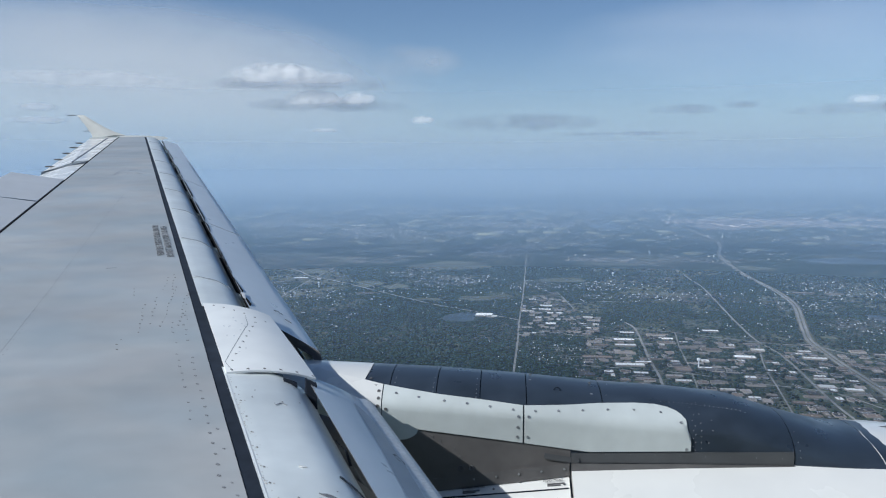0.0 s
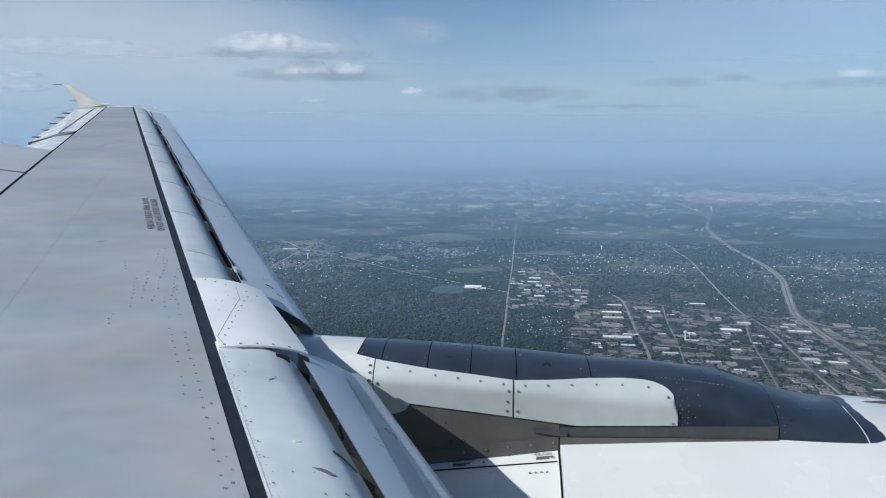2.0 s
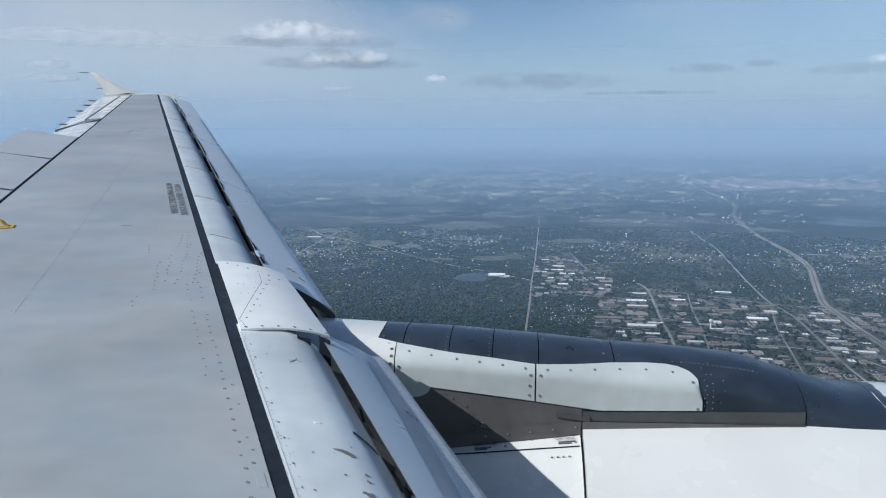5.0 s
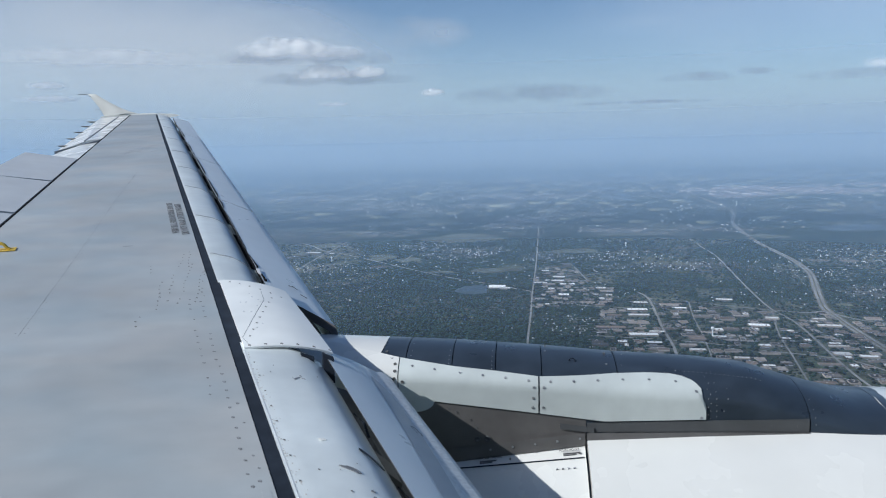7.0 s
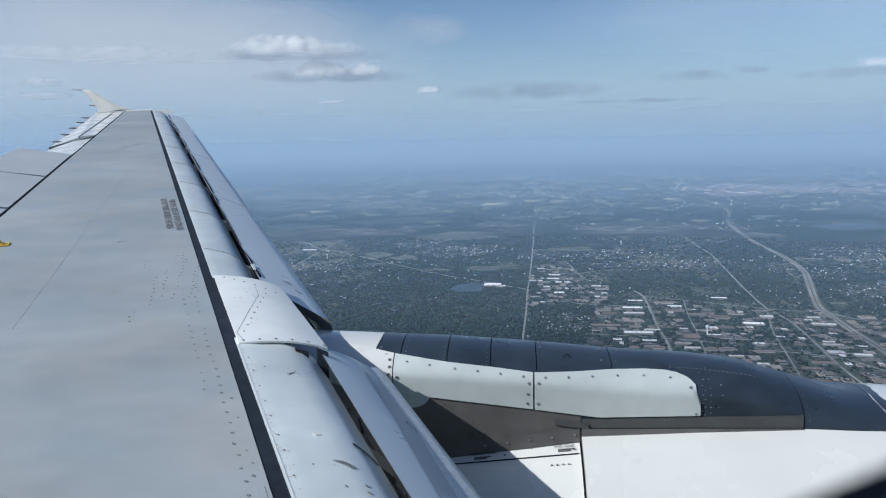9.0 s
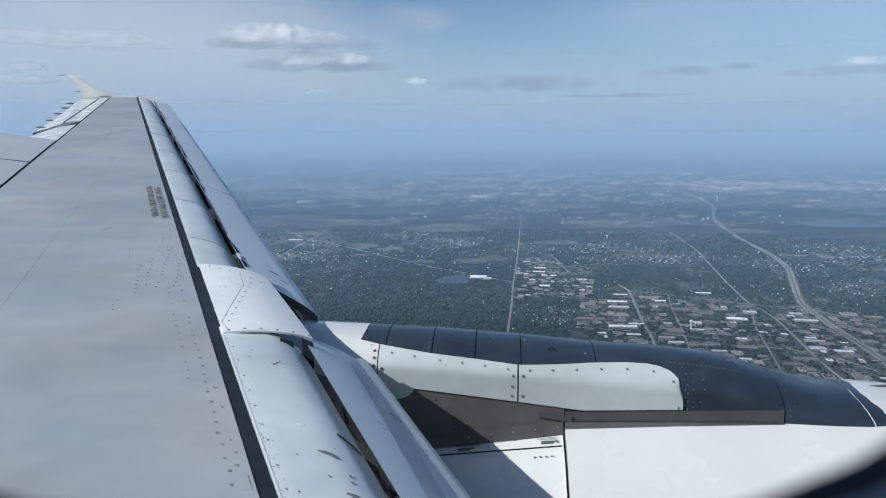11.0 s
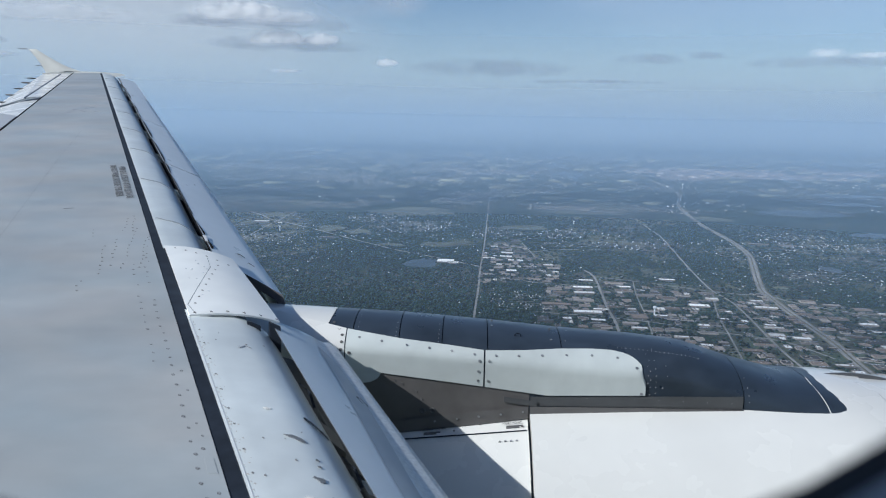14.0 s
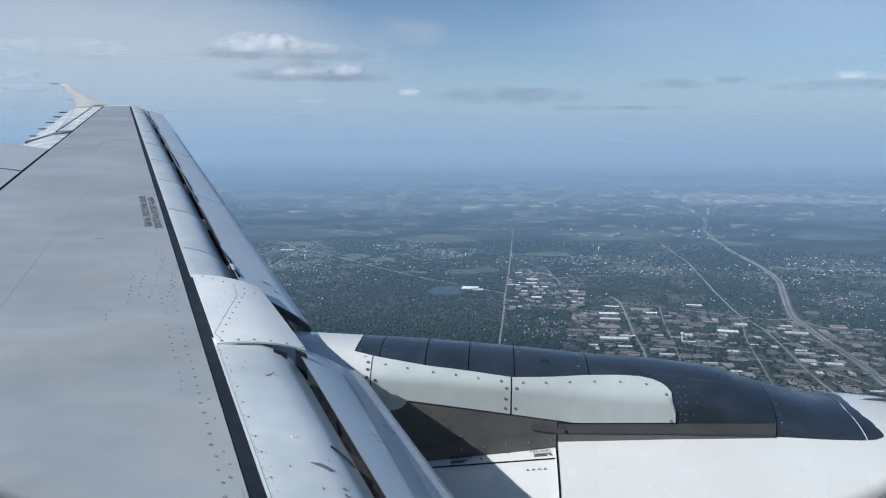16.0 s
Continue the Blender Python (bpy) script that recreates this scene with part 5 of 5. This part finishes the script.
def many(name, base_verts, base_faces, xs, ys, zs, sx, sz, turns, mats, label, category, slots=None):
    """Many alike small shapes as one mesh."""
    bv = np.array(base_verts, dtype=np.float32)
    k, n = len(bv), len(xs)
    c, s_ = np.cos(turns)[:, None], np.sin(turns)[:, None]
    x = bv[None, :, 0] * sx[:, None]
    y = bv[None, :, 1] * sx[:, None]
    co = np.stack([xs[:, None] + x * c - y * s_, ys[:, None] + x * s_ + y * c, zs[:, None] + bv[None, :, 2] * sz[:, None]], axis=2).reshape(-1, 3)
    sizes = np.array([len(f) for f in base_faces])
    flat = np.concatenate([np.array(f) for f in base_faces])
    loops = (flat[None, :] + (np.arange(n) * k)[:, None]).reshape(-1)
    starts = np.concatenate([[0], np.cumsum(np.tile(sizes, n))[:-1]])
    me = bpy.data.meshes.new(name)
    me.vertices.add(len(co))
    me.vertices.foreach_set("co", co.reshape(-1).astype(np.float32))
    me.loops.add(len(loops))
    me.loops.foreach_set("vertex_index", loops.astype(np.int32))
    me.polygons.add(len(starts))
    me.polygons.foreach_set("loop_start", starts.astype(np.int32))
    if slots is not None:
        me.polygons.foreach_set("material_index", np.tile(np.array(slots), n).astype(np.int32))
    for m in mats:
        me.materials.append(m)
    me.update(calc_edges=True)
    me.validate()
    return tagged(new(name, me), label, category, kind="stuff")


def patches(x, y):
    """Slow waves that say where woods, houses and open land lie."""
    return (np.sin(x * 0.021 + 1.3) + np.sin(y * 0.017 + 0.4) + np.sin((x + y) * 0.013 + 2.1) + np.sin((x - 0.7 * y) * 0.031) + 0.7 * np.sin(x * 0.055 + y * 0.043) + 0.5 * np.sin(x * 0.11 - y * 0.083 + 1)) / 4.2


rng = np.random.default_rng(5)

# where nothing may grow or be built: a map of the land, one cell a unit
MAP_X, MAP_Y = -1400, 200
taken = np.zeros((3200, 2500), dtype=bool)


def take(x, y, rx, ry):
    """Marks an oval of the land as taken."""
    i0, i1, j0, j1 = int(x - rx - MAP_X), int(x + rx - MAP_X) + 2, int(y - ry - MAP_Y), int(y + ry - MAP_Y) + 2
    if i0 < 0 or j0 < 0 or i1 > taken.shape[0] or j1 > taken.shape[1]:
        return
    i, j = np.mgrid[i0:i1, j0:j1]
    taken[i0:i1, j0:j1] |= ((i + 0.5 + MAP_X - x) / rx) ** 2 + ((j + 0.5 + MAP_Y - y) / ry) ** 2 < 1


def is_taken(x, y):
    i, j = np.clip((x - MAP_X).astype(int), 0, 3199), np.clip((y - MAP_Y).astype(int), 0, 2499)
    return taken[i, j] & (y < 2690) & (np.abs(x - 200) < 1590)


for name, pts, w, label in ROADS:
    for (x0, y0), (x1, y1) in zip(pts, pts[1:]):
        n = int(math.hypot(x1 - x0, y1 - y0)) + 1
        for k in range(n + 1):
            r = 3.2 if name == "highway" else w / 2 + 0.45
            take(x0 + (x1 - x0) * k / n, y0 + (y1 - y0) * k / n, r, r + 0.3)
for cx, cy, rx, ry in LAKES + CLEARINGS:
    take(cx, cy, rx * 1.05, ry * 1.05)
for cx, cy, rx, ry in placed:
    take(cx, cy, rx * 1.15, ry * 1.2 + 0.8)
for cx, cy, rx, ry in ((600, 1560, 150, 135), (470, 1440, 62, 52), (850, 1640, 70, 105)):
    take(cx, cy, rx, ry)

# estates of houses along bent streets, then loose ones
ESTATES = [(60, 1040, 30, 34), (95, 1075, 26, 30), (150, 1110, 44, 40), (150, 905, 32, 26), (188, 868, 22, 18), (235, 905, 24, 24), (275, 890, 20, 22), (-150, 1330, 70, 110), (-85, 1230, 40, 60), (-280, 1300, 50, 70), (-225, 1090, 40, 40), (-20, 730, 26, 40), (6, 745, 22, 36), (-45, 790, 26, 40), (62, 700, 18, 40), (-128, 650, 22, 34), (32, 960, 26, 40), (118, 640, 34, 16), (250, 590, 24, 30), (316, 635, 34, 20), (-100, 905, 34, 40), (-60, 950, 20, 26), (10, 1290, 60, 60), (320, 690, 40, 40), (-330, 1550, 90, 90), (60, 1520, 110, 90), (330, 1190, 40, 34), (120, 700, 22, 30), (160, 640, 26, 26), (-175, 690, 18, 40), (400, 640, 60, 30), (60, 430, 10, 30), (46, 440, 12, 34), (270, 520, 30, 30)]
xs, ys, turns, street_v, street_f = [], [], [], [], []
for cx, cy, wx, wy in ESTATES:
    phase, bend, lean = rng.uniform(0, 6.28), rng.uniform(1.5, 5), rng.normal(0, 0.12)
    gap = 5.0 if cy < 1100 else 9.0
    for k in range(int(2 * wy / gap)):
        off = -wy + gap * k + rng.uniform(-0.6, 0.6)
        half = 1.25 * wx * math.sqrt(max(0.0, 1 - (off / wy) ** 2)) * rng.uniform(0.6, 1.15)
        if half < 4:
            continue
        line = [(cx + u, cy + off + bend * math.sin(u * 0.09 + phase) + lean * u) for u in np.arange(-half, half, 2.0)]
        base = len(street_v)
        for x, y in line:
            street_v += [(x, y - 0.45, LAND + 0.05), (x, y + 0.45, LAND + 0.05)]
            take(x, y, 0.9, 1.3)
        street_f += [(base + 2 * j, base + 2 * j + 2, base + 2 * j + 3, base + 2 * j + 1) for j in range(len(line) - 1)]
        for x, y in line:
            for side in (-1.6, 1.6):
                if rng.random() < (0.2 if cy < 800 else 0.32) and not is_taken(np.array([x]), np.array([y + side]))[0]:
                    xs.append(x + rng.uniform(-0.4, 0.4))
                    ys.append(y + side)
                    turns.append(lean + rng.normal(0, 0.15))
tagged(mesh_object("streets", street_v, street_f, plain("grey street asphalt", (0.13, 0.128, 0.122), 0.9, 0.2, 0.3)), "narrow grey streets bending through housing estates", "streets", kind="stuff")
loose = 13500
a = rng.uniform(-0.62, 0.62, loose)
r = np.sqrt(rng.uniform(300 ** 2, 2300 ** 2, loose))
r[: loose // 4] = np.sqrt(rng.uniform(300 ** 2, 720 ** 2, loose // 4))
x, y = r * np.sin(a), r * np.cos(a)
ok = (rng.random(loose) < np.clip(np.exp(-((patches(x, y) + 0.10) / 0.35) ** 2), 0.3, 0.8)) & ~is_taken(x, y)
ok &= ~((x < 24) & (y < 560) & (rng.random(loose) < 0.35))
for i in np.nonzero(ok)[0]:
    if not in_works(float(x[i]), float(y[i])):
        xs.append(float(x[i]))
        ys.append(float(y[i]))
        turns.append(rng.choice([-0.1, 1.47, 0.4]))
n = len(xs)
HOUSE = [plain("pale house walls", (0.46, 0.455, 0.44), 0.8, 0.1, 0.6, per_island=0.95), plain("house roofs", (0.21, 0.20, 0.195), 0.85, 0.1, 0.6, per_island=0.95)]
base = [(-0.6, -0.45, 0), (0.6, -0.45, 0), (0.6, 0.45, 0), (-0.6, 0.45, 0), (-0.6, -0.45, 0.55), (0.6, -0.45, 0.55), (0.6, 0.45, 0.55), (-0.6, 0.45, 0.55), (-0.65, 0, 0.95), (0.65, 0, 0.95)]
faces = [(0, 1, 5, 4), (1, 2, 6, 5), (2, 3, 7, 6), (3, 0, 4, 7), (4, 5, 9, 8), (6, 7, 8, 9), (5, 6, 9), (7, 4, 8)]
sc = rng.uniform(0.5, 1.0, n) * np.interp(np.array(ys), [400, 900, 2300], [0.72, 0.92, 1.6])
many("houses", base, faces, np.array(xs), np.array(ys), np.full(n, LAND), sc, sc * 1.05, np.array(turns) + rng.normal(0, 0.1, n), HOUSE, "small pale suburban houses scattered among trees", "houses", [0, 0, 0, 0, 1, 1, 0, 0])
for px, py, q in zip(xs, ys, sc):
    take(px, py - 0.3, 0.6 * q, 0.9 * q)

# woods: dense stands, and looser trees among houses and yards
LEAF = [plain("summer tree crowns", (0.018, 0.034, 0.025), 0.9, 0.25, 0.8, per_island=0.8)]
DENSE = [(-60, 470, 90, 110), (90, 800, 60, 36), (130, 570, 34, 40), (205, 590, 22, 50), (520, 1250, 140, 70), (330, 780, 60, 50), (440, 800, 80, 50), (300, 1350, 120, 60), (-30, 590, 30, 30)]


def wood(count, r0, r1, size):
    a = rng.uniform(-0.36 if r1 < 700 else -0.5, 0.62, count)
    r = np.sqrt(rng.uniform(r0 * r0, r1 * r1, count))
    x, y = r * np.sin(a), r * np.cos(a)
    p = np.clip(0.55 + 1.4 * patches(x, y), 0.28, 1.0)
    for cx, cy, rx, ry in DENSE:
        p[((x - cx) / rx) ** 2 + ((y - cy) / ry) ** 2 < 1] = 0.98
    ok = (rng.random(count) < p) & ~is_taken(x, y)
    for i in np.nonzero(ok & (y < 700) & (x > 30))[0]:
        if in_works(float(x[i]), float(y[i])) and rng.random() > 0.85:
            ok[i] = False
    x, y = x[ok], y[ok]
    n = len(x)
    base = [(math.cos(t) * r_, math.sin(t) * r_, z) for r_, z, o_ in ((0.75, 0.0, 0), (1.0, 0.45, 0.6), (0.55, 0.85, 0)) for t in (2 * math.pi * k / 5 + o_ for k in range(5))] + [(0.1, 0, 1.0)]
    faces = [(q + k, q + (k + 1) % 5, q + 5 + (k + 1) % 5, q + 5 + k) for q in (0, 5) for k in range(5)] + [(10 + k, 10 + (k + 1) % 5, 15) for k in range(5)]
    sx = size * rng.uniform(0.55, 1.4, n)
    return many("woods", base, faces, x, y, LAND + rise(np.hypot(x, y)), sx, sx * rng.uniform(0.6, 1.05, n), rng.uniform(0, 6.28, n), LEAF, "dark green summer woods, crown beside crown", "woods")


wood(56000, 290, 640, 0.85)
wood(40000, 640, 1250, 1.3)
wood(40000, 1250, 2600, 1.7)
wood(12000, 2600, 4400, 3.5)

# fields and long flat roofs far off, as flat plates
def far_plates(name, count, y0, y1, wide, deep, high, mat, label, category):
    n = count
    y = np.sqrt(rng.uniform(y0 * y0, y1 * y1, n))
    x = np.tan(rng.uniform(-0.5, 0.6, n)) * y
    keep = ~is_taken(x, y)
    x, y = x[keep], y[keep]
    n = len(x)
    box = [(-0.5 * wide, -0.5 * deep, 0), (0.5 * wide, -0.5 * deep, 0), (0.5 * wide, 0.5 * deep, 0), (-0.5 * wide, 0.5 * deep, 0)]
    box = box + [(p, q, high) for p, q, _ in box]
    return many(name, box, [(4, 5, 6, 7), (0, 1, 5, 4), (1, 2, 6, 5), (2, 3, 7, 6), (3, 0, 4, 7)], x, y, LAND + rise(np.hypot(x, y)), rng.uniform(0.4, 1.3, n) * np.interp(y, [700, 2500], [0.7, 1.6]), np.ones(n), rng.normal(0.1, 0.08, n), [mat], label, category)


far_plates("fields", 1700, 950, 4700, 36, 20, 2.4, plain("far fields and clearings", (0.155, 0.158, 0.112), 0.95, 0.2, 0.08, per_island=0.75), "pale and olive fields between far woods", "fields")
far_plates("far_roofs", 3000, 900, 2400, 3.2, 3, 1.3, plain("far pale roofs", (0.50, 0.49, 0.475), 0.8, 0.1, 0.3, per_island=0.75), "small pale flat roofs scattered over far suburbs", "roofs")
n = 300
a, r = rng.uniform(0, 2 * math.pi, n), np.sqrt(rng.random(n))
box = [(sx * 0.5, sy * 0.22, z) for z in (0, 0.12) for sx, sy in ((-1, -1), (1, -1), (1, 1), (-1, 1))]
many("far_roofs", box, [(4, 5, 6, 7), (0, 1, 5, 4), (1, 2, 6, 5), (2, 3, 7, 6), (3, 0, 4, 7)], 630 + 250 * r * np.cos(a), 1560 + 150 * r * np.sin(a), np.full(n, LAND), rng.uniform(3, 20, n), np.full(n, 9.0), rng.normal(-0.1, 0.1, n), [plain("pale roofs of a far town", (0.33, 0.295, 0.27), 0.8, 0.1, 0.3, per_island=0.95)], "long pale roofs of a far town", "roofs")

# ---- clouds ----
def cloud_material(name, colour, cover, sharp, thresh, weight, lumps=0.0, scale=0.012, through_it=0.5):
    """Cloud that thins out towards its rim in ragged wisps."""
    m = bpy.data.materials.new(name)
    m.use_nodes = True
    nt = m.node_tree
    nt.nodes.clear()
    out = nt.nodes.new("ShaderNodeOutputMaterial")
    mix = nt.nodes.new("ShaderNodeMixShader")
    clear = nt.nodes.new("ShaderNodeBsdfTransparent")
    both = nt.nodes.new("ShaderNodeMixShader")
    both.inputs[0].default_value = through_it
    dif = nt.nodes.new("ShaderNodeBsdfDiffuse")
    tra = nt.nodes.new("ShaderNodeBsdfTranslucent")
    for k, b in enumerate((dif, tra)):
        b.inputs["Color"].default_value = (*colour, 1)
        nt.links.new(b.outputs[0], both.inputs[1 + k])
    co = nt.nodes.new("ShaderNodeTexCoord")
    info = nt.nodes.new("ShaderNodeObjectInfo")

    def op(kind, a, b=0.0):
        n = nt.nodes.new("ShaderNodeMath")
        n.operation = kind
        for s, v in zip(n.inputs, (a, b)):
            if isinstance(v, (int, float)):
                s.default_value = v
            else:
                nt.links.new(v, s)
        return n.outputs[0]

    ns = nt.nodes.new("ShaderNodeTexNoise")
    ns.noise_dimensions = "4D"
    ns.inputs["Scale"].default_value, ns.inputs["Detail"].default_value, ns.inputs["Roughness"].default_value = scale, 4.0, 0.5
    mp = nt.nodes.new("ShaderNodeMapping")
    mp.inputs["Scale"].default_value = (1, 1, 2.2)
    nt.links.new(co.outputs["Object"], mp.inputs[0])
    nt.links.new(mp.outputs[0], ns.inputs["Vector"])
    nt.links.new(op("MULTIPLY", info.outputs["Random"], 40.0), ns.inputs["W"])
    if lumps:
        bump = nt.nodes.new("ShaderNodeBump")
        bump.inputs["Strength"].default_value, bump.inputs["Distance"].default_value = 0.8, lumps
        nt.links.new(ns.outputs["Fac"], bump.inputs["Height"])
        nt.links.new(bump.outputs[0], dif.inputs["Normal"])
    uv = nt.nodes.new("ShaderNodeUVMap")
    su = nt.nodes.new("ShaderNodeSeparateXYZ")
    nt.links.new(uv.outputs[0], su.inputs[0])
    ex = op("POWER", op("ABSOLUTE", op("SUBTRACT", op("MULTIPLY", su.outputs["X"], 2.0), 1.0)), 2.0)
    ey = op("POWER", op("ABSOLUTE", op("SUBTRACT", op("MULTIPLY", su.outputs["Y"], 2.0), 1.0)), 2.0)
    body = op("MAXIMUM", op("SUBTRACT", 1.0, op("ADD", ex, ey)), 0.0)
    dens = op("ADD", body, op("MULTIPLY", op("SUBTRACT", ns.outputs["Fac"], thresh), weight))
    soft = nt.nodes.new("ShaderNodeMapRange")
    soft.interpolation_type = "SMOOTHSTEP"
    soft.inputs["From Max"].default_value = 1.0 / sharp
    nt.links.new(dens, soft.inputs["Value"])
    rim = op("MINIMUM", op("MULTIPLY", body, 4.0), 1.0)
    alpha = op("MULTIPLY", op("MULTIPLY", soft.outputs[0], rim), cover)
    nt.links.new(alpha, mix.inputs[0])
    nt.links.new(clear.outputs[0], mix.inputs[1])
    nt.links.new(both.outputs[0], mix.inputs[2])
    nt.links.new(mix.outputs[0], out.inputs[0])
    return m


CUMULUS = cloud_material("sunlit cumulus", (0.88, 0.875, 0.86), 0.9, 0.72, 0.5, 1.5, 1.2, 0.013, 0.1)
SOFT_CLOUD = cloud_material("soft thin cumulus", (0.88, 0.88, 0.88), 0.45, 0.8, 0.46, 1.3, 2.0, 0.012, 0.15)
GREY_CLOUD = cloud_material("grey-blue cloud and cumulus base shade", (0.40, 0.44, 0.53), 0.45, 0.9, 0.52, 1.8, 0.0, 0.012)
WHITE_VEIL = cloud_material("bright thin veil", (0.90, 0.89, 0.87), 0.82, 0.9, 0.5, 0.5, 0.0, 0.0012, 0.1)
PALE_CLOUD = cloud_material("pale hazy cloud", (0.72, 0.72, 0.73), 0.34, 0.8, 0.5, 1.6, 0.0, 0.008, 0.3)
VEIL_CLOUD = cloud_material("thin white veil", (0.85, 0.84, 0.82), 0.18, 0.7, 0.5, 1.2, 0.0, 0.002, 0.1)


def cloud(x, y, z, w, h, mat, label):
    """A far cloud: a lumpy half dome with a flattened base, thin at its rim."""
    d = Vector((x, y, 0)).normalized()
    side = Vector((d.y, -d.x, 0))
    verts, faces, uvs = [], [], []
    nx, nz = 48, 20
    heaped = mat in (CUMULUS, SOFT_CLOUD)
    deep = 0.22 * min(w, 1.6 * h) if heaped else 0.0
    lump = 1.0 if heaped else 0.0
    for i in range(nx + 1):
        for j in range(nz + 1):
            a, b = 2 * i / nx - 1, 2 * j / nz - 1
            round_ = math.sqrt(max(0.0, 1 - a * a - b * b))
            rough = noise.fractal(Vector((a * w / h * 1.3, b * 1.3, x * 0.01)), 1.0, 2.0, 4)
            belly = deep * round_ * (1 + 0.22 * rough)
            rise = b * h / 2 * (1 + 0.2 * lump * rough * (1 if b > 0 else 0.2))
            p = side * (a * w / 2) - d * belly + d * (b * h * (0.8 if heaped else 0.5))      # leaning back
            verts.append((p.x, p.y, rise))
            uvs.append((i / nx, j / nz))
    for i in range(nx):
        for j in range(nz):
            a = i * (nz + 1) + j
            faces.append((a, a + nz + 1, a + nz + 2, a + 1))
    me = bpy.data.meshes.new("cloud")
    me.from_pydata(verts, [], faces)
    layer = me.uv_layers.new(name="UVMap")
    for lp in me.loops:
        layer.data[lp.index].uv = uvs[lp.vertex_index]
    me.materials.append(mat)
    me.polygons.foreach_set("use_smooth", [True] * len(me.polygons))
    ob = new("cloud", me)
    ob.location = (x, y, z)
    return tagged(ob, label, "cloud", kind="structure")


# grey sheets under the cumulus carry the shade of their bases in colour
CLOUDS = [
    (-412, 1770, 214, 230, 70, CUMULUS, "small white cumulus lit from the side"),
    (-335, 1870, 214, 198, 56, SOFT_CLOUD, "soft grey-white tail of a cumulus"),
    (-415, 2058, 226, 563, 53, GREY_CLOUD, "grey sheet for the shaded base of the cumulus"),
    (-337, 1767, 161, 145, 56, CUMULUS, "small white cumulus with a flat base"),
    (-246, 1813, 162, 108, 42, CUMULUS, "small white cumulus beside a larger one"),
    (-295, 1897, 166, 84, 28, SOFT_CLOUD, "soft grey-white cloud between two cumulus"),
    (-358, 2089, 174, 474, 48, GREY_CLOUD, "grey sheet for the shaded base of the cumulus"),
    (-103, 1877, 119, 72, 26, CUMULUS, "tiny white cloud puff"),
    (-330, 1850, 96, 89, 14, SOFT_CLOUD, "faint white cloud bar low over the land"),
    (-122, 1996, 268, 258, 120, PALE_CLOUD, "faint pale cloud high over the land"),
    (139, 2095, 126, 491, 60, GREY_CLOUD, "long thin grey cloud streak"),
    (411, 2079, 96, 402, 15, GREY_CLOUD, "low thin grey cloud layer"),
    (538, 2029, 151, 223, 34, GREY_CLOUD, "thin grey cloud streak"),
    (661, 1982, 158, 122, 25, GREY_CLOUD, "thin grey cloud streak"),
    (944, 1875, 142, 495, 36, GREY_CLOUD, "long grey cloud streak"),
    (807, 1664, 143, 94, 27, SOFT_CLOUD, "white top of a cloud streak"),
    (895, 1652, 140, 124, 20, SOFT_CLOUD, "soft white top of a cloud streak"),
    (-877, 1628, 135, 95, 26, SOFT_CLOUD, "small white cloud low over the horizon"),
    (-887, 1634, 109, 152, 22, SOFT_CLOUD, "flat white cloud low over the horizon"),
    (-817, 1781, 205, 500, 61, SOFT_CLOUD, "faint white cloud high beside the wing tip"),
    (-1605, 3772, 373, 3497, 1347, WHITE_VEIL, "broad white veil of cloud towards the sun"),
    (1504, 3835, 624, 2726, 701, VEIL_CLOUD, "broad faint veil of cloud"),
]
for row in CLOUDS:
    cloud(*row)
